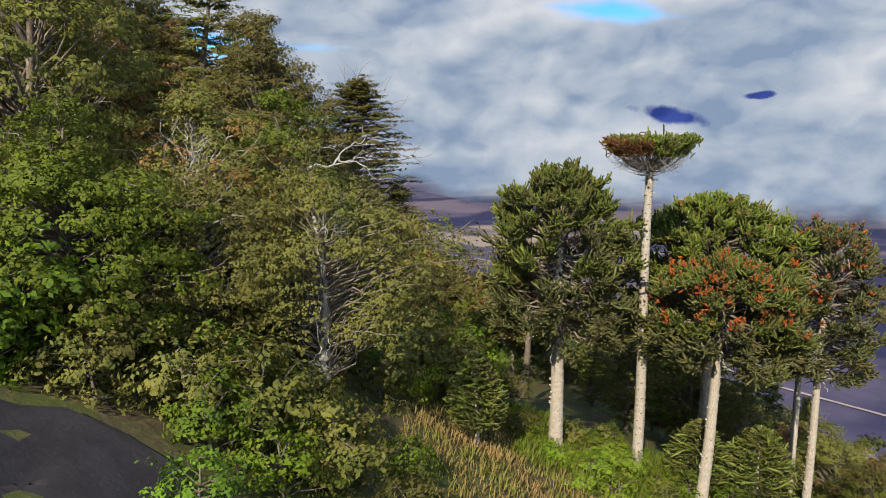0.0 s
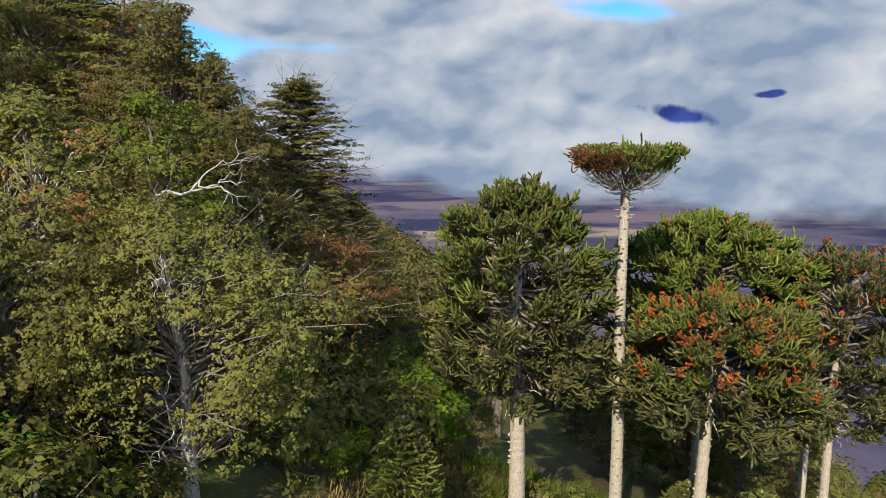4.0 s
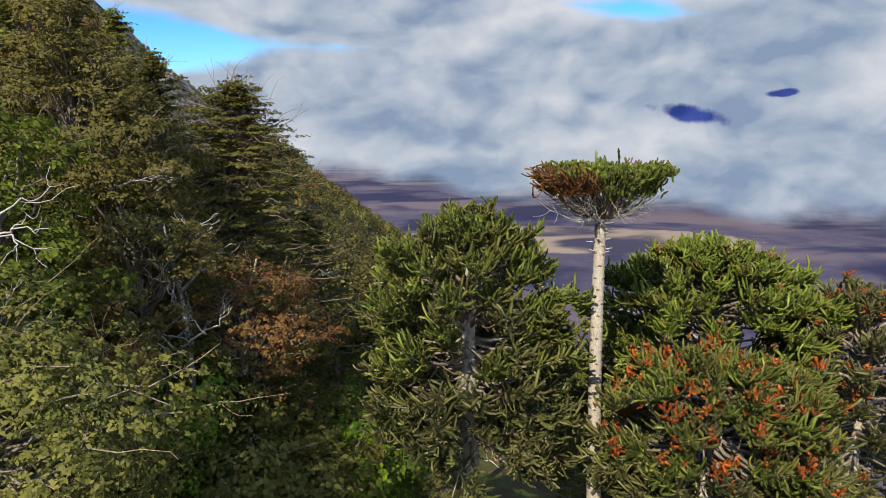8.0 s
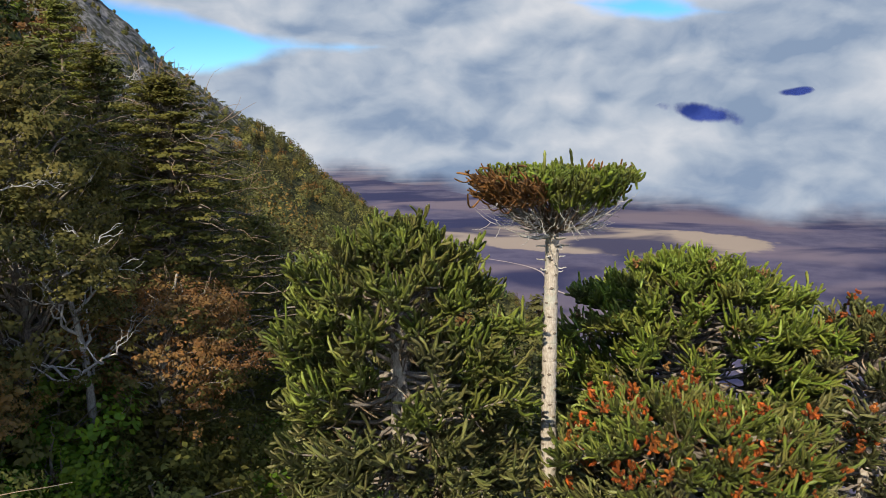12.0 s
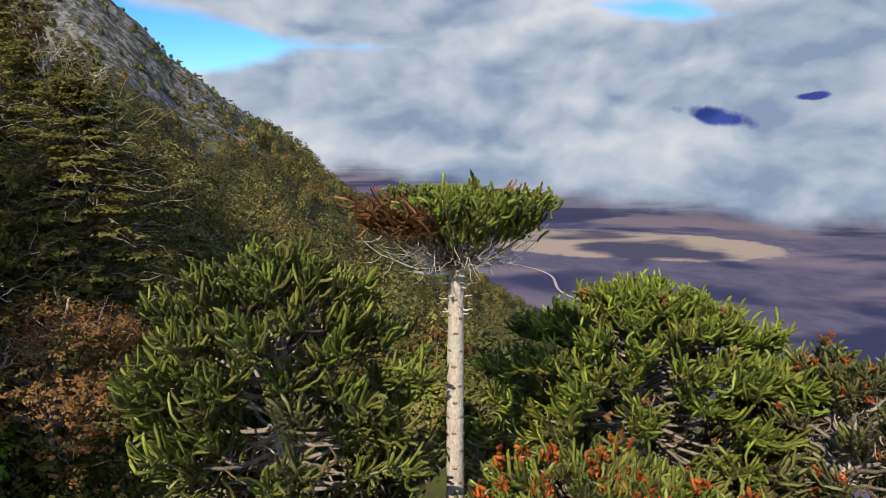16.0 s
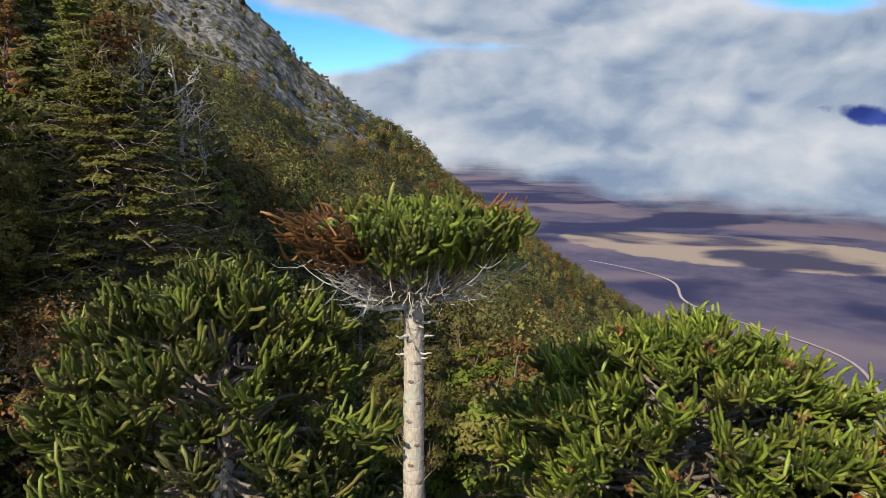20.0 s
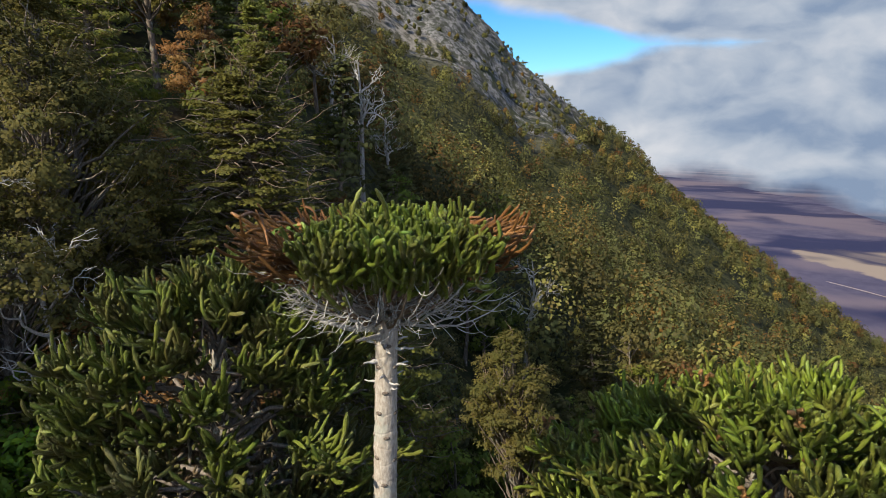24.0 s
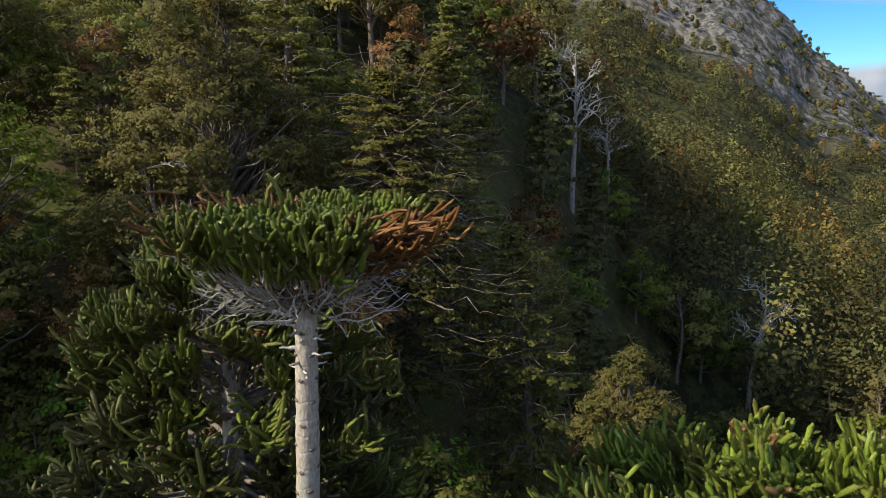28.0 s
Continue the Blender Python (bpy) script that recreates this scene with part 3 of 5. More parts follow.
def dome_tree(name, x, y, top, crown_low, radius, seed, rope_mat, dull_mat, label, limbs=64, per=20, lean=(0, 0), r0=0.42, cones=0, cone_mat=None, stretch=(1, 1), droop=0.35, thick=0.054, rings=7, dead=6, long=1.0):
    """An old monkey puzzle: bare trunk under a dense dome of scaly branches."""
    rng = np.random.default_rng(seed)
    z0 = float(land(x, y))
    root = tagged(new(name), label, "tree", "monkey puzzle trees")
    root.location = (x, y, z0)
    H, low = top - z0, crown_low - z0
    v, f, u = ring_trunk(H - 0.12 * (H - low), r0, r0 * 0.5, rng, lean)
    part("trunk", mesh_from("trunk", v, f, BARK_PALE if dead >= 0 else BARK_DARK, u, True), root, "pale ringed bare trunk")
    ch = H - low
    made = []
    for i in range(limbs):
        q = (i + 0.5) / limbs
        hz = low + ch * (0.12 + 0.78 * q)
        az = i * 2.39996 + rng.uniform(-0.3, 0.3)
        # profile of the dome: widest under the middle
        end_q = np.clip(0.10 + 0.95 * q, 0, 1)
        gap = 0.72 if math.sin(az * 3 + 5.0 * q + seed) * math.sin(q * 17 + az) > 0.42 else 1.0
        rad = gap * radius * (0.93 * math.sqrt(max(0.02, 1 - max(0.0, (end_q - 0.38) / 0.63) ** 3)) * (0.84 + 0.16 * min(1, end_q / 0.38))) * rng.uniform(0.80, 1.04)
        ez = low + ch * end_q - droop * (1 - q) * 1.4 + rng.uniform(-0.35, 0.35)
        d = np.array([math.cos(az) * stretch[0], math.sin(az) * stretch[1], 0])
        off = np.array([lean[0], lean[1], 0]) * (hz / H)
        a = off + np.array([0, 0, hz - 0.05 * ch])
        b = off + d * rad + np.array([0, 0, ez])
        line = bend(a[None], b[None], np.array([[0, 0, -0.12 * rad + 0.25 * rad * (q > 0.6)]]), 9, rng, 0.05)
        lv, lf, lu = tubes(line, np.linspace(0.10, 0.03, 9)[None], 6)
        # side shoots in pairs along the limb, each a fan of long branchlets that curl up
        nodes = max(4, per // 5)
        sn = np.sort(rng.uniform(0.40, 1.0, nodes) ** 0.62)
        i0 = np.minimum((sn * 8).astype(int), 7)
        fr = (sn * 8 - i0)[:, None]
        N0 = line[0][i0] * (1 - fr) + line[0][i0 + 1] * fr
        out = unit(b - a)
        across = unit(np.cross(out, np.array([0, 0, 1.0])))
        sg = np.where(np.arange(nodes) % 2 == 0, 1.0, -1.0)[:, None]
        outward = unit(N0 - np.array([off[0], off[1], low + ch * 0.30]))
        way = unit(0.75 * out + across * sg * rng.uniform(0.15, 0.95, (nodes, 1)) + 0.30 * outward + rng.normal(0, 0.12, (nodes, 3)) + np.array([0, 0, -0.45 * (1 - q) + 0.22 * q]))
        shoot = rng.uniform(0.05, 0.5, nodes) * min(1.0, radius / 6)
        tip = N0 + way * shoot[:, None]
        tv = tubes(bend(N0, tip, np.zeros((nodes, 3)), 4, rng), np.linspace(0.045, 0.03, 4)[None].repeat(nodes, 0), 5)
        lv, lf, lu = merge((lv, lf, lu), tv)
        bunch = 9
        P = tip.repeat(bunch, 0) + way.repeat(bunch, 0) * np.tile(np.linspace(-0.55, 0.2, bunch), nodes)[:, None]
        n = len(P)
        face = outward.repeat(bunch, 0)
        fan = np.cross(way, outward).repeat(bunch, 0) * np.tile(np.array([-1.3, 1.2, -1.0, 0.9, -0.7, 0.6, -0.35, 0.25, 0.0]), nodes)[:, None]
        W = 0.75 * way.repeat(bunch, 0) + fan + rng.normal(0, 0.34, (n, 3)) + np.array([0, 0, -0.12])
        W = W - face * ((W * face).sum(1, keepdims=True) * 0.45 - rng.uniform(0.05, 0.55, (n, 1)))
        ln = rng.uniform(0.42, 1.0, n) * (1.15 - 0.50 * q) * long
        rv = ropes(P, W, ln, rng, 0.40, thick, rings, 5, 0.13, 0.30)
        limb = part("limb", mesh_from("limb", lv, lf, BARK_LIMB, lu, True), root)
        mat = rope_mat if q > 0.34 + 0.35 * rng.random() else dull_mat
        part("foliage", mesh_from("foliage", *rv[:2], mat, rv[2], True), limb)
        if i % 2 == 0 and dead >= 0:
            # withered branchlets hang on the inner wood
            n = 9
            s = rng.integers(2, 6, n)
            W = 0.6 * out + rng.normal(0, 0.5, (n, 3)) + np.array([0, 0, -0.45])
            dv = ropes(line[0][s], W, rng.uniform(0.5, 1.3, n), rng, 0.1, thick * 0.7, 7, 5, 0.22)
            part("withered_foliage", mesh_from("withered_foliage", *dv[:2], ROPE_WITHERED if i % 10 else TWIG_BROWN, dv[2], True), limb, "withered grey-brown branchlets")
        made.append((line[0], q))
    if cones:
        C = []
        for i in range(cones):
            line, q = made[int(rng.uniform(0.40, 1.0) * (limbs - 1))]
            p = line[8 - int(rng.random() * 3)] + rng.normal(0, 0.30, 3) + np.array([0, 0, 0.40 + 0.2 * rng.random()])
            C.append(p)
        shapes = []
        for i in range(5):
            rv = ropes(rng.normal(0, 0.09, (6, 3)), rng.normal(0, 0.6, (6, 3)) + np.array([0, 0, 0.5]), rng.uniform(0.18, 0.36, 6), rng, 0.1, 0.07, 6, 6, 0.2)
            shapes.append(mesh_from("cone", *rv[:2], cone_mat, rv[2], True))
        for i, p in enumerate(C):
            ob = part("cone", shapes[i % 5], root)
            ob.matrix_basis = pose(*p, 0, 0, rng.uniform(0, 360)) @ Matrix.Scale(rng.uniform(0.5, 0.95), 4)
    # bare broken limbs under the crown
    for i in range(max(0, dead)):
        az, hz = rng.uniform(0, 6.283), low - 0.2 + rng.uniform(-0.6, 1.0)
        ln = rng.uniform(0.8, 2.6)
        a = np.array([lean[0] * hz / H, lean[1] * hz / H, hz])
        b = a + np.array([math.cos(az) * ln, math.sin(az) * ln, rng.uniform(-0.7, 0.3)])
        line = bend(a[None], b[None], np.array([[0, 0, 0.2]]), 8, rng, 0.07)
        lv, lf, lu = tubes(line, np.linspace(0.07, 0.015, 8)[None], 5)
        part("dead_limb", mesh_from("dead_limb", lv, lf, DEADWOOD, lu, True), root)
    return root


def umbrella_tree(x, y, top, neck, radius, seed):
    """The lone tall tree: a slim trunk with a flat umbrella on top, partly dead."""
    rng = np.random.default_rng(seed)
    z0 = float(land(x, y))
    root = tagged(new("monkey_puzzle_tree"), "tall slim monkey puzzle with a flat umbrella crown, half browned", "tree", "monkey puzzle trees")
    root.location = (x, y, z0)
    H, nk = top - z0, neck - z0
    v, f, u = ring_trunk(nk + 0.5, 0.38, 0.235, rng, scars=False)
    lens = tubes(np.array([[[0, 0, -0.02], [0, 0, 0.012], [0, 0, 0.03], [0, 0, 0.036]]], float), np.array([[0.085, 0.08, 0.05, 0.012]]), 7)
    scar = mesh_from("branch_scar", *lens[:2], BARK_DARK, lens[2], True)
    for i in range(int(nk / 0.56)):
        for j in range(4):
            az, hz = j * 1.571 + (i % 2) * 0.785 + rng.uniform(-0.2, 0.2), 1.2 + i * 0.56 + rng.uniform(-0.06, 0.06)
            if hz > nk - 0.2:
                continue
            sc = hz / (nk + 0.5)
            rr = (0.38 + (0.235 - 0.38) * sc) * 0.99
            ob = part("branch_scar", scar, root)
            ob.matrix_basis = pose(math.cos(az) * rr + 0.05 * math.sin(sc * 7), math.sin(az) * rr + 0.05 * math.cos(sc * 6), hz) @ Matrix.Rotation(az, 4, "Z") @ Matrix.Rotation(radians(90), 4, "Y") @ Matrix.Diagonal((0.62, 1.0, 1.0, 1.0))
    part("trunk", mesh_from("trunk", v, f, BARK_PALE, u, True), root, "pale slim trunk with ring scars")
    dead_sectors = ((radians(210), 0.92), (radians(42), 0.66))

    def browned(az):
        return any(abs((az - c + math.pi) % (2 * math.pi) - math.pi) < w for c, w in dead_sectors)
    for i in range(84):
        q = (i + 0.5) / 84
        az = i * 2.39996 + rng.uniform(-0.2, 0.2)
        rad = radius * (0.06 + 0.90 * math.sqrt(1 - q)) * rng.uniform(0.9, 1.04)
        rise = 1.36 + 0.22 * (rad / radius) ** 2 + rng.uniform(-0.16, 0.12)
        d = np.array([math.cos(az), math.sin(az), 0])
        a = np.array([0, 0, nk - 0.30 + 0.5 * q]) + d * 0.15
        b = np.array([0, 0, nk + rise]) + d * rad
        line = bend(a[None], b[None], np.array([[0, 0, -0.20 * rad]]), 9, rng, 0.03)
        lv, lf, lu = tubes(line, np.linspace(0.036, 0.018, 9)[None], 6)
        limb = part("limb", mesh_from("limb", lv, lf, DEADWOOD if i % 9 == 0 else TWIG_BROWN, lu, True), root)
        brown = browned(az) and rad > 0.55 * radius
        n = 34 if not brown else 22
        s = 1 - 0.22 * rng.random(n) ** 1.6
        P = line[0][np.minimum(np.rint(s * 8).astype(int), 8)] + rng.normal(0, 1, (n, 3)) * np.array([0.19, 0.19, 0.07])
        W = d * (0.42 * rad / radius if not brown else 1.0) + rng.normal(0, 0.33, (n, 3)) + np.array([0, 0, 0.8 if not brown else 0.05])
        rv = ropes(P, W, rng.uniform(0.28, 0.58, n) * (1.0 if not brown else 1.35), rng, 0.12 if not brown else 0.3, 0.050 if not brown else 0.036, 8, 6, 0.15)
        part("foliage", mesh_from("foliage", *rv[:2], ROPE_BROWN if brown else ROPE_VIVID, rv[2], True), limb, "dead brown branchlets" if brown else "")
        if q < 0.75:
            # bare whippy twigs
            n = 3
            s = rng.integers(3, 8, n)
            P = line[0][s]
            W = d * rng.uniform(0.7, 1.2, (n, 1)) + rng.normal(0, 0.40, (n, 3)) + np.array([0, 0, 0.15])
            ln = rng.uniform(0.5, 1.3, n)
            E = P + unit(W) * ln[:, None]
            tl = bend(P, E, np.stack([np.zeros(n), np.zeros(n), rng.uniform(-0.28, -0.05, n)], -1), 7, rng, 0.02)
            tv, tf, tu = tubes(tl, np.linspace(0.014, 0.004, 7)[None].repeat(n, 0), 5)
            tagged(part("twig_spray", mesh_from("twig_spray", tv, tf, DEADWOOD, tu, True), limb), kind="stuff")
    # bare grey limbs in a wide bowl under the green
    for i in range(32):
        az = i * 2.39996 + rng.uniform(-0.3, 0.3)
        rad = radius * rng.uniform(0.7, 1.06)
        d = np.array([math.cos(az), math.sin(az), 0])
        a = np.array([0, 0, nk - 0.25 + 0.03 * i % 0.5])
        b = np.array([0, 0, nk + rng.uniform(0.45, 1.5)]) + d * rad
        line = bend(a[None], b[None], np.array([[0, 0, -0.17 * rad]]), 10, rng, 0.03)
        sets = [tubes(line, np.linspace(0.034, 0.008, 10)[None], 6)]
        n = 6
        P = line[0][rng.integers(3, 9, n)]
        E = P + unit(d + rng.normal(0, 0.55, (n, 3)) + np.array([0, 0, 0.45])) * rng.uniform(0.3, 0.9, (n, 1))
        tl = bend(P, E, np.array([[0, 0, -0.10]]).repeat(n, 0), 10, rng, 0.012)
        sets.append(tubes(tl, np.linspace(0.012, 0.004, 10)[None].repeat(n, 0), 6))
        v, f, u = merge(*sets)
        part("bare_limb", mesh_from("bare_limb", v, f, DEADWOOD, u, True), root, "bleached bare limb with whippy twigs")
    # leaders that stand above the crown
    for az, r, h in ((5.2, 1.0, 1.2), (3.9, 0.5, 1.05), (0.4, 1.1, 0.75), (2.6, 1.3, 0.7), (4.6, 1.5, 0.8)):
        P = np.array([[math.cos(az) * r, math.sin(az) * r, H - 0.55]])
        rv = ropes(P, np.array([[0.05, 0.02, 1.0]]), np.array([h]), rng, 0.1, 0.055, 13, 6, 0.16)
        part("leader", mesh_from("leader", *rv[:2], ROPE_GREEN, rv[2], True), root)
    # round green cones
    n = 14
    a, r = rng.uniform(0, 6.283, n), rng.uniform(0.8, 2.3, n)
    P = np.stack([np.cos(a) * r, np.sin(a) * r, np.full(n, H - 0.42) - 0.02 * r * r], -1)
    for p in P:
        rv = ropes(p[None], np.array([[0, 0, 1.0]]), np.array([0.26]), rng, 0, 0.15, 9, 8, 0.1)
        part("cone", mesh_from("cone", *rv[:2], CONE_GREEN, rv[2], True), root, "round green seed cone")
    # stumps of broken limbs at the neck
    for az, dz, ln, r in ((3.75, -0.05, 1.25, 0.10), (3.3, 0.15, 1.0, 0.06), (0.3, -0.5, 0.5, 0.05), (5.4, -0.35, 0.45, 0.05), (4.4, -0.8, 0.35, 0.045), (1.2, -1.0, 0.4, 0.045), (6.0, -1.25, 0.35, 0.04), (2.4, -1.4, 0.35, 0.04), (5.0, -0.05, 1.2, 0.06)):
        a = np.array([[0, 0, nk - 0.45 + dz]])
        b = a + np.array([[math.cos(az) * (0.2 + ln), math.sin(az) * (0.2 + ln), 0.12 * ln]])
        line = bend(a, b, np.array([[0, 0, -0.05 * ln]]), 7, rng, 0.02)
        lv, lf, lu = tubes(line, np.linspace(r, r * 0.45, 7)[None], 7)
        part("broken_limb", mesh_from("broken_limb", lv, lf, DEADWOOD, lu, True), root)
    for i in range(14):
        az, dz, ln = i * 2.39996, -0.35 - 0.11 * i, rng.uniform(0.14, 0.36)
        a = np.array([[math.cos(az) * 0.15, math.sin(az) * 0.15, nk - 0.1 + dz]])
        b = a + np.array([[math.cos(az) * (0.12 + ln), math.sin(az) * (0.12 + ln), rng.uniform(-0.05, 0.08)]])
        lv, lf, lu = tubes(bend(a, b, np.zeros((1, 3)), 5, rng, 0.012), np.linspace(0.045, 0.014, 5)[None], 6)
        part("broken_limb", mesh_from("broken_limb", lv, lf, DEADWOOD, lu, True), root)
    # one long whip that hangs out of the crown
    line = bend(np.array([[0.2, -0.1, nk + 0.2]]), np.array([[1.7, 0.3, nk - 0.55]]), np.array([[0, 0, 0.25]]), 9, rng)
    lv, lf, lu = tubes(line, np.linspace(0.02, 0.007, 9)[None], 5)
    part("twig_spray", mesh_from("twig_spray", lv, lf, DEADWOOD, lu, True), root)
    return root


def young_tree(x, y, height, seed, label, radius=1.9):
    """A young monkey puzzle: whorls of drooping scaly branches on a short stem."""
    rng = np.random.default_rng(seed)
    z0 = float(land(x, y))
    root = tagged(new("young_monkey_puzzle"), label, "tree", "young monkey puzzles")
    root.location = (x, y, z0)
    v, f, u = ring_trunk(height, 0.13, 0.05, rng, scars=False)
    part("trunk", mesh_from("trunk", v, f, BARK_PALE, u, True), root)
    for w in range(12):
        q = w / 11
        n = 9
        a = np.arange(n) * 6.283 / n + w * 0.5 + rng.uniform(-0.2, 0.2, n)
        r = radius * (1 - q) ** 0.8 * (0.75 + 0.35 * min(1, q * 4)) + 0.25
        d = np.stack([np.cos(a), np.sin(a), np.zeros(n)], -1)
        A = np.zeros((n, 3))
        A[:, 2] = height * (0.24 + 0.72 * q)
        W = d + np.array([0, 0, 0.10 + 0.5 * q])
        sets = [ropes(A, W, np.full(n, r) * rng.uniform(0.85, 1.1, n), rng, 0.15, 0.06, 11, 6, 0.2)]
        for s in (0.35, 0.6, 0.8):
            for sg in (1, -1):
                B = A + unit(W) * (r * s)
                side = np.stack([-d[:, 1], d[:, 0], np.zeros(n)], -1) * sg
                sets.append(ropes(B, d + side * 0.9 + rng.normal(0, 0.15, (n, 3)), np.full(n, r * 0.5 * (1.15 - s)) + 0.15, rng, 0.2, 0.055, 8, 5, 0.2))
        rv = merge(*sets)
        part("whorl", mesh_from("whorl", *rv[:2], ROPE_GREEN, rv[2], True), root)
    return root


# ---- broadleaved trees ----
def broadleaf(name, H, R, seed, leaf_mat, bark, label, style="round", clumps=60, per=130, size=0.17, dead=0, low=0.3, lean=(0, 0), second=None, bare=0.0, spare=False, category="tree", group="southern beeches", window=None, point=0.62):
    """A beech: tapered trunk, limbs to every clump, crown of small leaves in uneven sprays."""
    rng = np.random.default_rng(seed)
    root = tagged(new(name), label, category, group)
    k = 12
    s = np.linspace(0, 1, k)
    tz = s * H * 0.9 - 0.6 * (1 - s)
    tx = lean[0] * s + 0.05 * H * np.sin(s * 4 + seed) * s
    ty = lean[1] * s + 0.05 * H * np.cos(s * 5 + seed) * s
    stem = np.stack([tx, ty, tz], -1)
    r0 = 0.022 * H + (0.03 if window is None else 0.10)
    sets = [tubes(stem[None], (r0 * (1 - 0.88 * s) + 0.012)[None], 5 if spare else 8)]
    C, A = [], []
    lobes = [(k2 * 2.39996 + rng.uniform(-0.4, 0.4), -0.55 + 1.5 * (k2 + 0.5) / 11, rng.uniform(0.68, 1.12)) for k2 in range(11)]
    for i in range(clumps):
        q = (i + rng.uniform(0, 1)) / clumps
        az = i * 2.39996 + rng.uniform(-0.5, 0.5)
        if style == "tiered":
            h = low + (1 - low) * q
            rr = R * (1 - q) ** point * (0.6 + 0.5 * min(1, q * 5)) * rng.choice([1.0, 0.92, 0.72, 0.45])
            h = h + rng.uniform(-0.012, 0.012)
            hub = h - 0.03
        else:
            la, le, lr = lobes[i % len(lobes)]
            az = la + rng.normal(0, 0.42)
            e = min(1.0, max(-0.75, le + rng.normal(0, 0.22)))
            w = math.sqrt(max(0.0, 1 - e * e)) * lr * rng.uniform(0.5, 1.08)
            h = low + (1 - low) * (0.44 + 0.52 * e * lr * rng.uniform(0.85, 1.0))
            rr = R * w
            layer = max(0.075, 0.9 / H)
            h = (math.floor(h / layer) + 0.5 + 0.3 * math.sin(3 * az + i) + rng.uniform(-0.35, 0.35)) * layer
            hub = max(low * 0.8, h - 0.22 * rng.uniform(0.6, 1.3))
        c0 = np.array([np.interp(h * 0.9, s * 0.9, tx), np.interp(h * 0.9, s * 0.9, ty), 0])
        C.append(c0 + np.array([math.cos(az) * rr, math.sin(az) * rr, h * H]))
        j = np.interp(hub * H, tz, np.arange(k))
        A.append([np.interp(j, np.arange(k), stem[:, m]) for m in range(3)])
    C, A = np.array(C), np.array(A)
    keep = rng.random(clumps) >= bare
    if window is not None:
        # one side of the crown stands open and shows the trunk
        turn = np.abs((np.arctan2(C[:, 1], C[:, 0]) - window + math.pi) % (2 * math.pi) - math.pi)
        keep &= (turn > 0.34) | (C[:, 2] > H * 0.62) | (C[:, 2] < H * 0.22)
    lift = np.zeros((clumps, 3))
    lift[:, 2] = rng.uniform(-0.05, 0.10, clumps) * np.linalg.norm(C - A, axis=1)
    lines = bend(A, C, lift, 7, rng, 0.03 * R)
    thickness = ((0.016 if window is None else 0.009) * np.linalg.norm(C - A, axis=1) + 0.018)[keep]
    lines = lines[keep]
    if spare:
        lines, thickness = lines[::2, ::2], thickness[::2]
    lr = np.linspace(1, 0.2, lines.shape[1])[None] * thickness[:, None]
    if window is None:
        sets.append(tubes(lines, lr, 3 if spare else 4))
    else:
        v, f, u = tubes(lines, lr, 4)
        part("limb", mesh_from("limb", v, f, BARK_LIMB, u, True), root)
    v, f, u = merge(*sets)
    part("trunk", mesh_from("trunk", v, f, bark, u, True), root)
    # leaves
    Cl = C[keep]
    n = len(Cl) * per
    a = R * 0.22 * rng.uniform(0.65, 1.35, len(Cl)) + 0.15
    flat = 0.42
    tufts = max(3, per // 8)
    D = rng.normal(size=(len(Cl), tufts, 3))
    D = D / np.linalg.norm(D, axis=2, keepdims=True) * rng.uniform(0.3, 1.0, (len(Cl), tufts, 1)) ** 0.6
    out = unit(Cl - np.array([0, 0, H * 0.5]))
    if style == "tiered":
        # flat fronds along each branch, drooping a little at the rim
        Al = A[keep]
        run = rng.uniform(0.25, 1.08, (len(Cl), tufts, 1)) ** 0.8
        arm = (Cl - Al)[:, None]
        wide = np.linalg.norm(Cl - Al, axis=1)[:, None, None] * 0.17 + 0.22
        T = Al[:, None] + arm * run + D * wide * np.array([1, 1, 0.10])
        T[..., 2] -= 0.10 * np.linalg.norm(arm, axis=2) * run[..., 0] ** 2
    else:
        T = Cl[:, None] + D * a[:, None, None] * np.array([1, 1, flat])
        T[..., 2] -= np.linalg.norm(D[..., :2], axis=2) ** 2 * a[:, None] * 0.18
    which = rng.integers(0, tufts, (len(Cl), per))[..., None]
    pts = np.take_along_axis(T, which, 1)
    puff = np.take_along_axis(D, which, 1).reshape(-1, 3)
    shake = rng.normal(0, 1, pts.shape) * np.array([1, 1, 0.6 if style == "round" else 0.25]) * (size * 0.95)
    pts = (pts + shake).reshape(-1, 3)
    form = puff * (0.7 if style == "round" else 0.15) + np.repeat(out, per, 0) * 0.8 + np.array([0, 0, 0.35 if style == "round" else 0.8]) + shake.reshape(-1, 3) * 0.35 / size
    N = rng.normal(0, 0.5, (n, 3)) + form
    nearly = soft(form, N, 0.7).reshape(n, 4, 3)
    pick = rng.random(len(Cl)).repeat(per) < 0.75 if second is not None else np.ones(n, bool)
    v, f = leaves(pts[pick], N[pick], size, rng)
    part("crown", mesh_from("crown", v, f, leaf_mat, shade=nearly[pick].reshape(-1, 3)), root)
    if second is not None:
        v, f = leaves(pts[~pick], N[~pick], size, rng)
        part("crown", mesh_from("crown", v, f, second, shade=nearly[~pick].reshape(-1, 3)), root, "patches of leaves turned rust and brown")
    # fine bare twigs at the edge of the crown
    if spare:
        return root
    n = int(clumps * 0.7)
    ii = rng.integers(0, clumps, n)
    W = unit(C[ii] - A[ii]) + rng.normal(0, 0.6, (n, 3))
    ln = a.mean() * rng.uniform(0.5, 1.3, n)
    tl = bend(C[ii], C[ii] + unit(W) * ln[:, None], rng.normal(0, 0.08, (n, 3)) * ln[:, None], 5, rng, 0.03)
    tv, tf, tu = tubes(tl, np.linspace(0.012, 0.004, 5)[None].repeat(n, 0) * (0.6 + H / 20), 4)
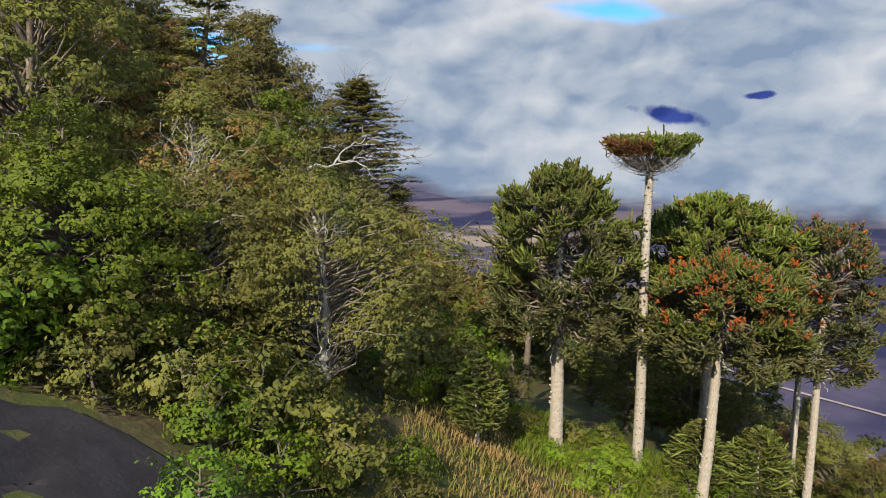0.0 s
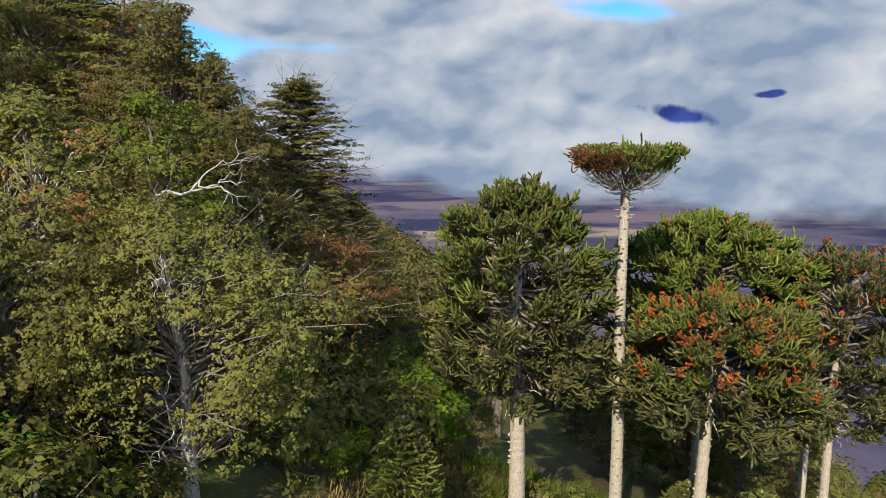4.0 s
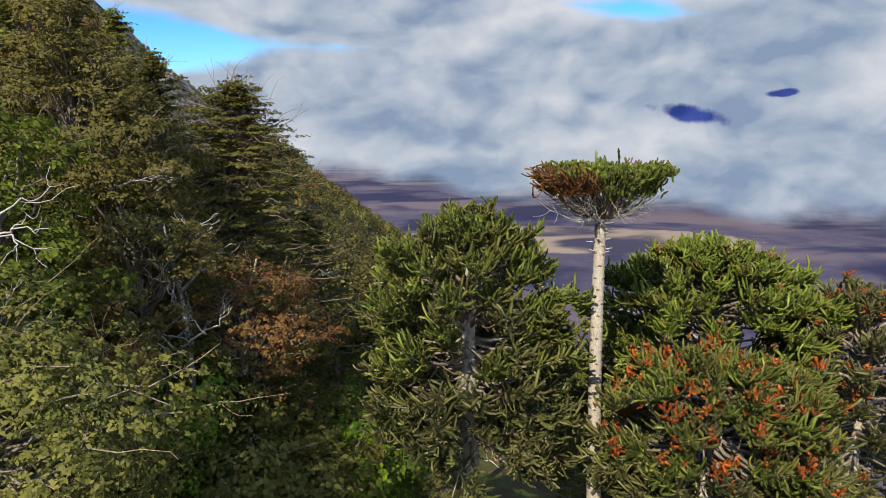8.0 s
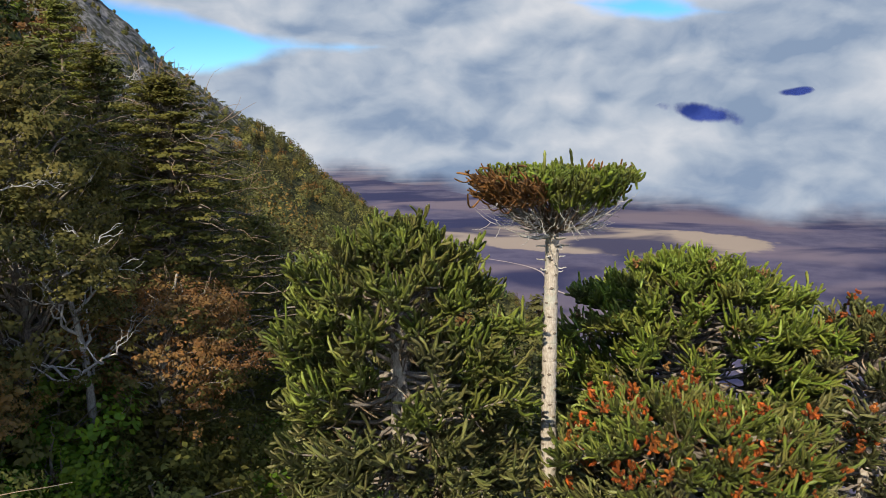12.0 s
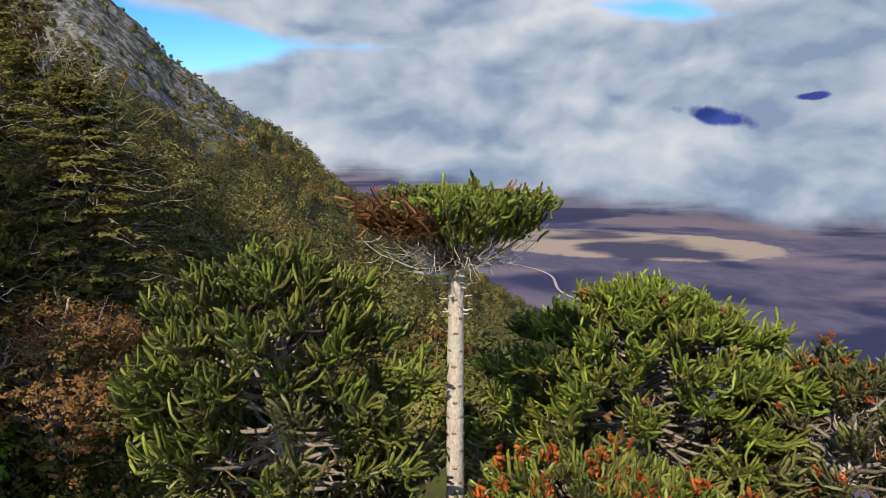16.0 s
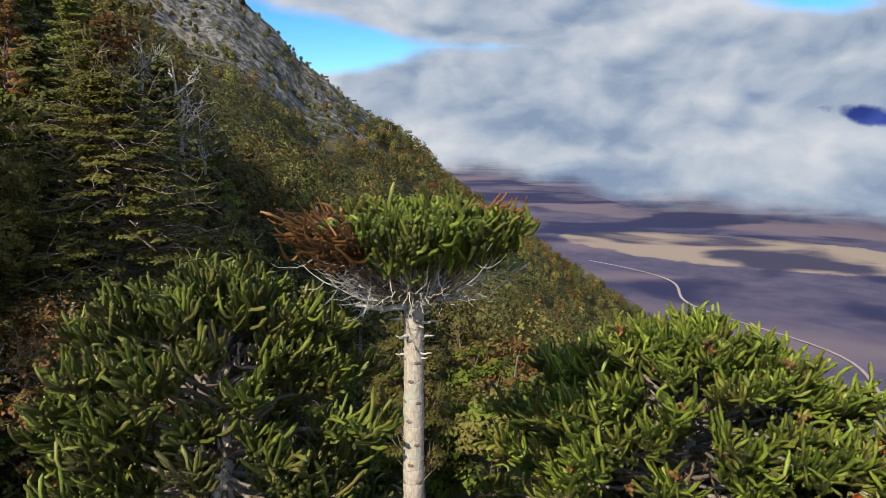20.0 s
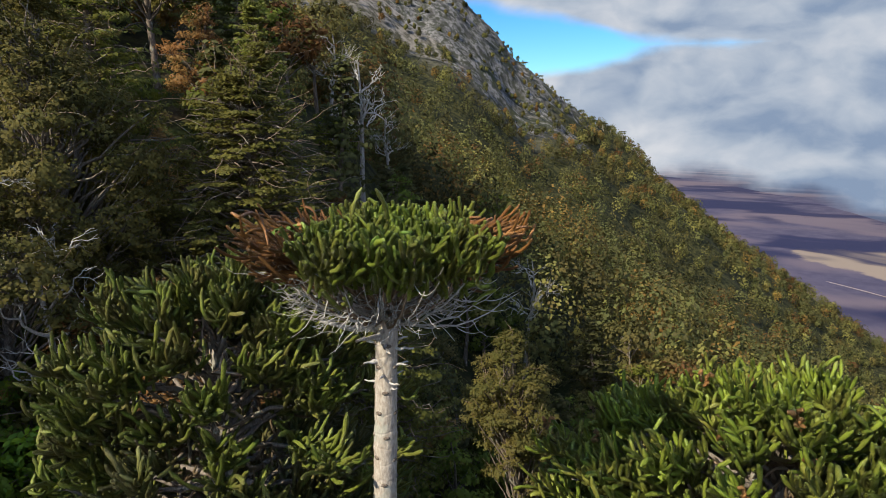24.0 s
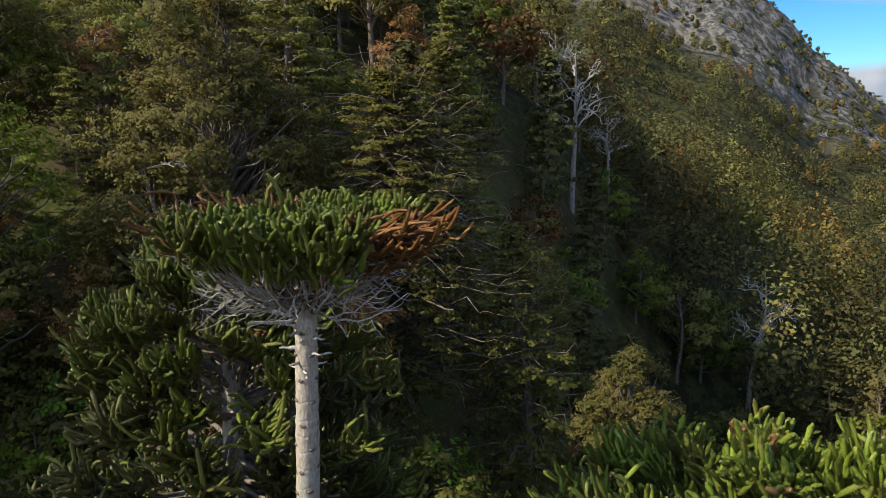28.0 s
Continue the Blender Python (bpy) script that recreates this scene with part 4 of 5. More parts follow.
    tagged(part("twig_spray", mesh_from("twig_spray", tv, tf, TWIG_BROWN, tu), root), kind="stuff")
    for i in range(dead):
        az, hz = rng.uniform(0, 6.283), H * rng.uniform(low, 0.95)
        a0 = np.array([np.interp(hz, tz, stem[:, m]) for m in range(2)] + [hz])
        me = dead_branch(a0, np.array([math.cos(az), math.sin(az), rng.uniform(0.1, 0.9)]), R * rng.uniform(0.3, 0.58), rng, 0.05 if window is None else 0.07)
        part("dead_branch", me, root, "bleached bare branch")
    return root


def dead_branch(a, way, length, rng, r):
    """A crooked bleached branch that forks three times."""
    sets = []
    todo = [(np.array(a, float), unit(np.array(way, float)), length, r, 0)]
    while todo:
        p, w, ln, rad, lv = todo.pop()
        e = p + w * ln * (0.5 if lv < 3 else 0.7)
        line = bend(p[None], e[None], rng.normal(0, 0.10 * ln, (1, 3)), 6, rng, 0.02 * ln)
        sets.append(tubes(line, np.linspace(rad, rad * 0.55, 6)[None], 5))
        if lv < 3:
            for j in range(2 if lv else 3):
                todo.append((e if j < 2 else line[0, 3], unit(w + rng.normal(0, 0.48, 3) + np.array([0, 0, 0.12])), ln * rng.uniform(0.55, 0.75), rad * 0.55, lv + 1))
    v, f, u = merge(*sets)
    return mesh_from("dead_branch", v, f, DEADWOOD, u, True)


def snag(H, seed, label):
    """A standing dead tree, silver-grey."""
    rng = np.random.default_rng(seed)
    root = tagged(new("dead_tree"), label, "dead tree", "standing dead trees")
    k = 10
    s = np.linspace(0, 1, k)
    stem = np.stack([0.04 * H * np.sin(s * 5 + seed) * s, 0.04 * H * np.cos(s * 4) * s, s * H - 0.6 * (1 - s)], -1)
    v, f, u = tubes(stem[None], ((0.022 * H) * (1 - 0.85 * s) + 0.015)[None], 7)
    part("trunk", mesh_from("trunk", v, f, SNAGWOOD, u, True), root)
    for i in range(9):
        q = rng.uniform(0.35, 0.98)
        a = np.array([np.interp(q, s, stem[:, m]) for m in range(3)])
        az = i * 2.4 + rng.uniform(-0.4, 0.4)
        part("dead_branch", dead_branch(a, (math.cos(az), math.sin(az), 0.9), H * 0.34 * (1.15 - 0.6 * q), rng, 0.008 * H), root)
    return root


def put(ob, x, y, turn=0.0, size=1.0, sink=0.0):
    ob.matrix_basis = pose(x, y, float(land(x, y)) - sink, 0, 0, turn) @ Matrix.Diagonal((size, size, size, 1))
    return ob


def put_copy(ob, x, y, turn, size, tall=1.0):
    m = pose(x, y, float(land(x, y)) - 0.1, 0, 0, turn)
    c = copy_thing(ob, m)
    c.scale = (size, size, size * tall)
    return c


# ---- the grove ----
umbrella_tree(0.0, 0.0, 18.4, 16.4, 2.82, 3)
dome_tree("monkey_puzzle_tree", -5.8, -0.3, 15.9, 4.8, 5.4, 11, ROPE_GREEN, ROPE_DULL, "old monkey puzzle with a dark green dome on a pale trunk", 125, 45, dead=8, r0=0.5)
dome_tree("monkey_puzzle_tree", 7.3, 8.2, 12.6, 2.2, 7.9, 12, ROPE_VIVID, ROPE_DULL, "broad monkey puzzle with a bright green dome and tan cones", 165, 50, thick=0.062, cones=60, cone_mat=CONE_TAN, long=1.15, r0=0.5)
dome_tree("monkey_puzzle_tree", 3.6, -2.9, 10.0, 4.6, 5.6, 13, ROPE_GREEN, ROPE_DULL, "spreading monkey puzzle with orange cones over its crown", 110, 40, cones=230, cone_mat=CONE, lean=(0.9, 0.3), r0=0.4)
dome_tree("monkey_puzzle_tree", 14.6, 5.2, 11.1, 0.2, 4.8, 14, ROPE_DULL, ROPE_DULL, "monkey puzzle with a rusty top and a gnarled trunk", 84, 32, cones=110, cone_mat=CONE, r0=0.34, dead=16)
dome_tree("monkey_puzzle_tree", 17.0, 13.0, 8.3, -2.0, 4.5, 15, ROPE_DULL, ROPE_DULL, "dull green monkey puzzle below the broad one", 50, 26, r0=0.34)
young_tree(-11.3, -8.6, 5.6, 21, "young conical monkey puzzle on a short bare stem in dry grass")
young_tree(4.5, 0.8, 6.0, 22, "young monkey puzzle in the shade of old ones", 2.6)

young_tree(8.6, 0.4, 7.0, 23, "young monkey puzzle with drooping boughs between old trunks", 3.2)

# ---- beeches beside the grove ----
put(broadleaf("beech_tree", 12.2, 5.9, 31, LEAF_OLIVE, BARK_WHITE, "olive-green beech with pale crooked limbs and dead twigs", clumps=190, per=290, size=0.092, dead=6, low=0.14, bare=0.08, window=-1.25), -18.6, -14.5)
put(broadleaf("beech_tree", 20.5, 5.9, 32, LEAF_OLIVE, BARK_LIMB, "tall olive beech with bleached branches in its crown", clumps=250, per=240, size=0.14, dead=8, low=0.18), -26.6, 5.2)
put(broadleaf("beech_tree", 11.8, 5.4, 33, LEAF_RUST, BARK_GREY, "rust-brown beech with a pale bent trunk", clumps=150, per=170, size=0.12, dead=4, low=0.30, second=LEAF_OLIVE, lean=(1.8, 1.0), window=-1.0), -19.7, 5.3)
put(broadleaf("beech_tree", 8.5, 4.8, 34, LEAF_GREEN, BARK_DARK, "leafy green beech beside the dark sand track", clumps=190, per=280, size=0.11, low=0.02), -26.5, -20.5)
put(broadleaf("beech_tree", 22.0, 8.0, 35, LEAF_DARK, BARK_DARK, "broad dark green evergreen beech with flat layered branches", style="tiered", clumps=380, per=150, size=0.16, low=0.10, point=0.5), -22.3, 13.8)

put(broadleaf("beech_tree", 12.5, 5.2, 36, LEAF_OLIVE, BARK_GREY, "olive beech with brown autumn sprays and bare twigs", clumps=170, per=230, size=0.115, dead=6, low=0.08, second=LEAF_RUST), -25.8, -11.0)
put(broadleaf("beech_tree", 9.0, 4.6, 37, LEAF_OLIVE, BARK_GREY, "low olive beech with pale dead branches", clumps=140, per=220, size=0.11, dead=8, low=0.05), -23.5, -16.5)

put(broadleaf("beech_tree", 17.4, 2.6, 38, LEAF_OLIVE, BARK_DARK, "slim olive beech with an autumn-tinged top rising from the shaded hollow", clumps=120, per=220, size=0.10, dead=2, low=0.52), -6.7, 18.8)

PROTO = [
    broadleaf("beech_tree", 14, 4.6, 41, LEAF_OLIVE, BARK_DARK, "olive-green southern beech on the wooded slope", clumps=64, per=210, size=0.135, dead=3),
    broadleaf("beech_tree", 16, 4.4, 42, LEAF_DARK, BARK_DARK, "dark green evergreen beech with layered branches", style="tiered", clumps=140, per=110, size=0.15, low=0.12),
    broadleaf("beech_tree", 12, 4.4, 43, LEAF_GREEN, BARK_DARK, "fresh green southern beech on the wooded slope", clumps=70, per=210, size=0.135, low=0.2),
    broadleaf("beech_tree", 12, 4.0, 44, LEAF_OLIVE, BARK_DARK, "olive beech with rust-coloured autumn patches", clumps=66, per=210, size=0.135, dead=2, second=LEAF_RUST),
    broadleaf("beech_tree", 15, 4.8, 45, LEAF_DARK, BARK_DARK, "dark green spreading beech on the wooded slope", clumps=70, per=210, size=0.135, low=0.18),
]
RUSTY = broadleaf("beech_tree", 12, 3.6, 46, LEAF_RUST, BARK_DARK, "rust-red autumn beech among green ones", clumps=66, per=200, size=0.135, low=0.12)
MID = [
    broadleaf("beech_tree", 12, 4.4, 51, FAR_OLIVE, BARK_DARK, "olive-green beech far up the slope", spare=True, clumps=40, per=62, size=0.31),
    broadleaf("beech_tree", 13, 4.0, 52, FAR_DARK, BARK_DARK, "dark layered beech far up the slope", spare=True, style="tiered", clumps=74, per=34, size=0.32, low=0.1),
    broadleaf("beech_tree", 10, 4.2, 53, FAR_GREEN, BARK_DARK, "green beech on the far slope", spare=True, clumps=40, per=62, size=0.31, low=0.15),
    broadleaf("beech_tree", 10, 4.0, 54, FAR_RUST, BARK_DARK, "brownish beech on the far slope", spare=True, clumps=52, per=42, size=0.34, second=FAR_OLIVE),
]
SNAG = snag(11, 61, "silver-grey standing dead tree with bare forked branches")
put(snag(12.0, 62, "pale dead tree with a bare crooked top"), -20.5, 2.0)
SHRUB = [
    broadleaf("shrub", 2.2, 1.5, 71, FERN, BARK_DARK, "bright green shrub in the undergrowth", spare=True, clumps=38, per=46, size=0.105, low=0.05, category="shrub", group="undergrowth shrubs"),
    broadleaf("shrub", 1.8, 1.4, 72, LEAF_OLIVE, BARK_DARK, "olive shrub in the undergrowth", spare=True, clumps=36, per=46, size=0.10, low=0.05, category="shrub", group="undergrowth shrubs"),
    broadleaf("shrub", 2.4, 1.3, 73, LEAF_DARK, BARK_DARK, "dark green shrub in the undergrowth", spare=True, clumps=38, per=46, size=0.11, low=0.05, category="shrub", group="undergrowth shrubs"),
]
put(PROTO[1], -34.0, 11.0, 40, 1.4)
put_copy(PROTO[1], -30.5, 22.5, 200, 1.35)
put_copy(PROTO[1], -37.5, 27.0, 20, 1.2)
put(PROTO[0], -36, -8, 10, 1.15)
put(PROTO[2], -60, 20, 200, 1.0)
put_copy(PROTO[4], -31.5, -14.5, 200, 1.1)
put(PROTO[3], -37, 0, 75, 1.0)
put(PROTO[4], -41, 4, 120, 1.15)
put(RUSTY, -42.5, 26.0, 0, 1.0)
put(SNAG, -47, 51, 0, 1.65)
put(MID[0], -70, 70), put(MID[1], -80, 95), put(MID[2], -60, 105), put(MID[3], -75, 120)
put_copy(SNAG, -52.5, 51.5, 100, 1.25)
put_copy(SNAG, -108, 138, 30, 1.2)
put_copy(SNAG, -52, 62, 300, 1.1)
for x, y, k, w in ((3.0, 17.0, 0.8, 1), (9.5, 19.0, 0.85, 4), (15.5, 21.0, 0.9, 1), (23.0, 17.0, 0.8, 4), (21.5, 7.5, 0.7, 0), (26.0, 27.0, 0.9, 1), (12.5, 12.5, 0.6, 4), (5.5, 27.0, 0.9, 0)):
    put_copy(PROTO[w], x, y, x * 50, k)
LIME = put(broadleaf("shrub", 2.2, 1.6, 74, LEAF_LIME, BARK_DARK, "lime green shrub at the foot of the trunks", spare=True, clumps=38, per=46, size=0.11, low=0.05, category="shrub", group="undergrowth shrubs"), -2.6, -1.8)
for x, y, k in ((-1.2, -2.2, 0.9), (-3.6, -1.0, 0.8), (0.8, -3.0, 0.8), (-8.0, -2.5, 0.7), (-15.0, -6.0, 1.2), (-4.2, -6.5, 0.9), (-3.0, -8.5, 0.8), (-6.5, -6.0, 0.7), (-1.5, -10.0, 0.7), (-5.5, -9.5, 0.6)):
    put_copy(LIME, x, y, x * 70, k)
put(SHRUB[0], -1.5, 3.0), put(SHRUB[1], -8.5, -3.0), put(SHRUB[2], 4.0, 1.0)

rng = np.random.default_rng(5)
TRACK = np.array([(-50.0, -42.0), (-36.0, -37.0), (-28.0, -33.5), (-21.5, -28.2), (-18.0, -36.0), (-17.0, -60.0)])


def off_track(x, y):
    p = np.array([x, y])
    best = 1e9
    for a, b in zip(TRACK[:-1], TRACK[1:]):
        t = np.clip(np.dot(p - a, b - a) / np.dot(b - a, b - a), 0, 1)
        best = min(best, np.linalg.norm(p - a - t * (b - a)))
    return best


TAKEN = [(-18.4, -15.0, 6), (-25, 5, 5.5), (-20.5, 2, 3), (-8.5, 19, 3), (-19.7, 5.3, 4.5), (-27.5, -19.5, 5), (-22.3, 13.8, 7), (-30.5, 22.5, 5), (-37.5, 27, 4), (-34, 11, 5), (-36, -8, 5), (-30, -14, 5), (-25.8, -11, 5), (-41, 4, 5), (-42.5, 26, 4), (-47, 51, 4), (-16, 1, 7), (-13, 8, 6), (-20, 14, 6.5), (0, 0, 6), (-5.8, 0, 7), (7.6, 7.4, 9), (14.6, 5.2, 6), (17, 13, 6), (3.6, -2.9, 7)]


def free(x, y, gap):
    return all(math.hypot(x - a, y - b) > r + gap for a, b, r in TAKEN)


spots = []
for i in range(-29, 11):
    for j in range(-14, 38):
        x, y = i * 6.3 + rng.uniform(-3.0, 3.0), j * 6.3 + rng.uniform(-3.0, 3.0)
        gap = np.min(np.hypot(CAM[:, 0] - x, CAM[:, 1] - y))
        dist, brg = math.hypot(x - 2, y + 20), math.degrees(math.atan2(x - 2, y + 20))
        clearing = -15.5 < x < 13 and y < 4
        start = math.degrees(math.atan2(x + 11, y + 44.5))
        last = math.degrees(math.atan2(x - 14, y + 5))
        if (start < -41 or y < -36) and (last < -94 or y < -14):
            continue
        close = y < -9 and x > -31
        hollow = -17 < x < 1 and 9 < y < 34
        if not hollow and gap > (24 if x < 6 else 8) and not close and not clearing and off_track(x, y) > 4.5 and free(x, y, -1.2) and -118 < brg < 52:
            spots.append((dist, x, y, *rng.random(5)))
spots.sort()
near = [p for p in spots if p[0] < (56 if p[1] < 6 else 48)]
middle = [p for p in spots if p[0] >= 56][:200]
FAR = middle[-1][0]
for dist, x, y, *r in near:
    fall = min(1.0, max(0.52, 0.52 + (-8 - x) * 0.06)) if y > 0 else 1.0
    if x > 8:
        fall = 0.9
    if -44 < x < -14 and 29 < y < 62:
        fall = 0.42
    # only dark green trees here, their colour standing in for the hollow's shade
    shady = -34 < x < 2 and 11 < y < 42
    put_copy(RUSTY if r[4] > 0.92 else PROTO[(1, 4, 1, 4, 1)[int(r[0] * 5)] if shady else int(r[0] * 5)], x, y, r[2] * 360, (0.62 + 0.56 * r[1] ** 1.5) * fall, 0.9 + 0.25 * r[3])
for dist, x, y, *r in middle:
    p = SNAG if r[4] > 0.95 and dist > 95 else MID[int(r[0] * 4) if r[4] > 0.5 else int(r[0] * 3)]
    put_copy(p, x, y, r[2] * 360, (0.7 + 0.75 * r[1] ** 2) * min(1.25, max(1.0, dist / 90)), 0.9 + 0.25 * r[3])


def far_woods(mat, share, seed, label):
    """Woods of the far slope, thinning to scrub on the rocks."""
    rng = np.random.default_rng(seed)
    u = rng.uniform(-260, 245, 9500)
    v = rng.uniform(40, 600, 9500)
    x, y = 0.9 * u - 0.43 * v, 0.43 * u + 0.9 * v
    d = np.hypot(x - 2, y + 20)
    brg = np.degrees(np.arctan2(x - 2, y + 20))
    rocky = np.clip((v - 310) / 60, 0, 1) * np.clip((45 - u) / 60, 0, 1)
    patch = 0.5 + 0.5 * np.sin(x * 0.045 + 1.0) * np.sin(y * 0.05 + x * 0.02)
    # olive and rust thinned at v 190-320: dark woods stand in for shadow
    ok = (d > FAR - 3) & (brg > -95) & (brg < 30) & (rng.random(len(x)) < (1 - 0.82 * rocky * (0.45 + 0.55 * patch))) & (rng.random(len(x)) < share * np.where((v > 190) & (v < 320) & (u < 60) & (share < 0.3), 0.3, 1.0))
    x, y, rocky, d = x[ok], y[ok], rocky[ok], d[ok]
    z = land(x, y)
    h = np.interp(d, [150, 250, 380], [19.0, 15.0, 8.5]) * rng.uniform(0.55, 1.15, len(x)) * (1 - 0.62 * rocky)
    z = z - 0.12 * h
    z = z + rocky * 2.0
    V, F, U, S, o = [], [], [], [], 0
    for pick, k, size in ((d < 230, 420, 0.52), (d >= 230, 110, 0.72)):
        n = int(pick.sum())
        X, Y, Z, Hh = (c[pick][:, None] for c in (x, y, z, h))
        D = unit(rng.normal(size=(n, k, 3)) + np.array([0, 0, 0.35]))
        az, ph = np.arctan2(D[..., 1], D[..., 0]), rng.uniform(0, 6.283, (n, 1))
        lobe = 1 + 0.24 * np.sin(3 * az + ph + 2.5 * D[..., 2]) + 0.16 * np.sin(7 * D[..., 2] + 2 * ph + az)
        wide = rng.uniform(0.22, 0.36, (n, 1)) * Hh
        C = np.stack([X + D[..., 0] * wide * lobe, Y + D[..., 1] * wide * lobe, Z + Hh * (0.56 + 0.40 * D[..., 2] * lobe)], -1)
        C = (C + rng.normal(0, 0.12, C.shape)).reshape(-1, 3)
        N = D.reshape(-1, 3) + rng.normal(0, 0.30, C.shape)
        vv, ff = leaves(C, N, size, rng, 1.3)
        S.append(soft(D.reshape(-1, 3) + np.array([0, 0, 0.2]), N, 0.85))
        V.append(vv), F.append(ff + o)
        U.append(np.repeat(rng.random((n, 2)), len(vv) // n, 0))
        o += len(vv)
    tagged(new("far_woods", mesh_from("far_woods", np.concatenate(V), np.concatenate(F), mat, np.concatenate(U), shade=np.concatenate(S))), label, "woods", kind="stuff")


far_woods(WOOD_DARK, 0.34, 81, "dark green woods on the far mountainside")
far_woods(WOOD_OLIVE, 0.26, 82, "olive woods on the far mountainside")
far_woods(WOOD_RUST, 0.07, 83, "rusty trees scattered over the far mountainside")


def ridge_trees():
    """Flat-topped monkey puzzles along the skyline of the spur."""
    rng = np.random.default_rng(87)
    root = tagged(new("ridge_monkey_puzzle"), "small flat-topped monkey puzzle on the mountain ridge", "tree", "ridge monkey puzzles")
    line = np.stack([np.zeros(4), np.zeros(4), np.linspace(-1.0, 5.2, 4)], -1)[None]
    v, f, u = tubes(line, np.array([[0.22, 0.2, 0.16, 0.12]]), 5)
    part("trunk", mesh_from("trunk", v, f, BARK_GREY, u), root)
    n = 90
    a, r = rng.uniform(0, 6.283, n), 2.3 * np.sqrt(rng.uniform(0, 1, n))
    P = np.stack([np.cos(a) * r, np.sin(a) * r, 5.0 + 0.9 * rng.uniform(0, 1, n) - 0.05 * r * r], -1)
    v, f = leaves(P, rng.normal(0, 0.4, (n, 3)) + np.array([0, 0, 1.0]), 0.7, rng)
    part("crown", mesh_from("crown", v, f, FAR_DARK), root)
    for i in range(64):
        u, v = rng.uniform(-150, 60), 482 + rng.normal(0, 7)
        x, y = 0.9 * u - 0.43 * v, 0.43 * u + 0.9 * v
        k = rng.uniform(0.6, 1.15)
        m = pose(x, y, float(land(x, y)), 0, 0, rng.uniform(0, 360))
        if i == 0:
            root.matrix_basis = m
        else:
            copy_thing(root, m).scale = (k, k, k)


ridge_trees()


def far_crags():
    """Bare broken rock face of the spur, with ribs, ledges and clefts."""
    us, vs = np.arange(-235, 60, 1.5), np.arange(310, 500, 1.5)
    u, v = np.meshgrid(us, vs, indexing="ij")
    x, y = 0.9 * u - 0.43 * v, 0.43 * u + 0.9 * v
    def grain(p, q, seed):
        """Smooth random relief between 0 and 1."""
        table = np.random.default_rng(seed).random((64, 64))
        i, j = np.floor(p).astype(int), np.floor(q).astype(int)
        a, b = p - i, q - j
        a, b = a * a * (3 - 2 * a), b * b * (3 - 2 * b)
        t = lambda m, n: table[(i + m) % 64, (j + n) % 64]
        return (t(0, 0) * (1 - a) + t(1, 0) * a) * (1 - b) + (t(0, 1) * (1 - a) + t(1, 1) * a) * b
    # ribs and clefts run down the slope, broken by ledges
    z, amp, fq = np.zeros_like(u), 2.4, 0.026
    warp = 6 * grain(u * 0.03, v * 0.03, 5)
    for k in range(5):
        r = 1 - np.abs(2 * grain((u + warp) * fq * 0.75 + 7 * k, (v - warp) * fq * 1.7 + 3 * k, 20 + k) - 1)
        z += amp * (r * r - 0.45)
        amp, fq = amp * 0.58, fq * 2.0
    ledge = np.round(z / 1.3) * 1.3
    z = 0.55 * z + 0.45 * ledge
    edge = np.clip((u + 235) / 25, 0, 1) * np.clip((56 - u + 14 * np.sin(v * 0.07)) / 50, 0, 1) * np.clip((v - 318 - 18 * np.sin(u * 0.05)) / 55, 0, 1) * np.clip((498 - v) / 20, 0, 1)
    z = land(x, y) + z + 1.2 - 9 * (1 - edge)
    n, m = u.shape
    i = np.arange(n * m).reshape(n, m)
    F = np.stack([i[:-1, :-1], i[1:, :-1], i[1:, 1:], i[:-1, 1:]], -1).reshape(-1, 4)
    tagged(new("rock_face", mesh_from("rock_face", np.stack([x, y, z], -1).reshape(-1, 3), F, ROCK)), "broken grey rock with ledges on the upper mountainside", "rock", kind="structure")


far_crags()


# ---- floor of the clearing ----
def build_track():
    n = 60
    s = np.linspace(0, len(TRACK) - 1.001, n)
    i = s.astype(int)
    P = TRACK[i] * (1 - (s - i))[:, None] + TRACK[i + 1] * (s - i)[:, None]
    for _ in range(6):
        P[1:-1] = (P[:-2] + P[1:-1] * 2 + P[2:]) / 4
    T = unit(np.gradient(P, axis=0))
    N = np.stack([-T[:, 1], T[:, 0]], -1)
    V = []
    cols = np.linspace(-2.8, 2.8, 9)
    for c in cols:
        q = P + N * c
        V.append(np.stack([q[:, 0], q[:, 1], land(q[:, 0], q[:, 1]) + 0.22 - 0.006 * c * c], -1))
    V = np.stack(V, 1).reshape(-1, 3)
    idx = np.arange(n * 9).reshape(n, 9)
    F = np.stack([idx[:-1, :-1], idx[:-1, 1:], idx[1:, 1:], idx[1:, :-1]], -1).reshape(-1, 4)
    tagged(new("track", mesh_from("track", V, F, ASH, smooth=True)), "dark volcanic sand track beside the trees", "track", kind="structure")


build_track()


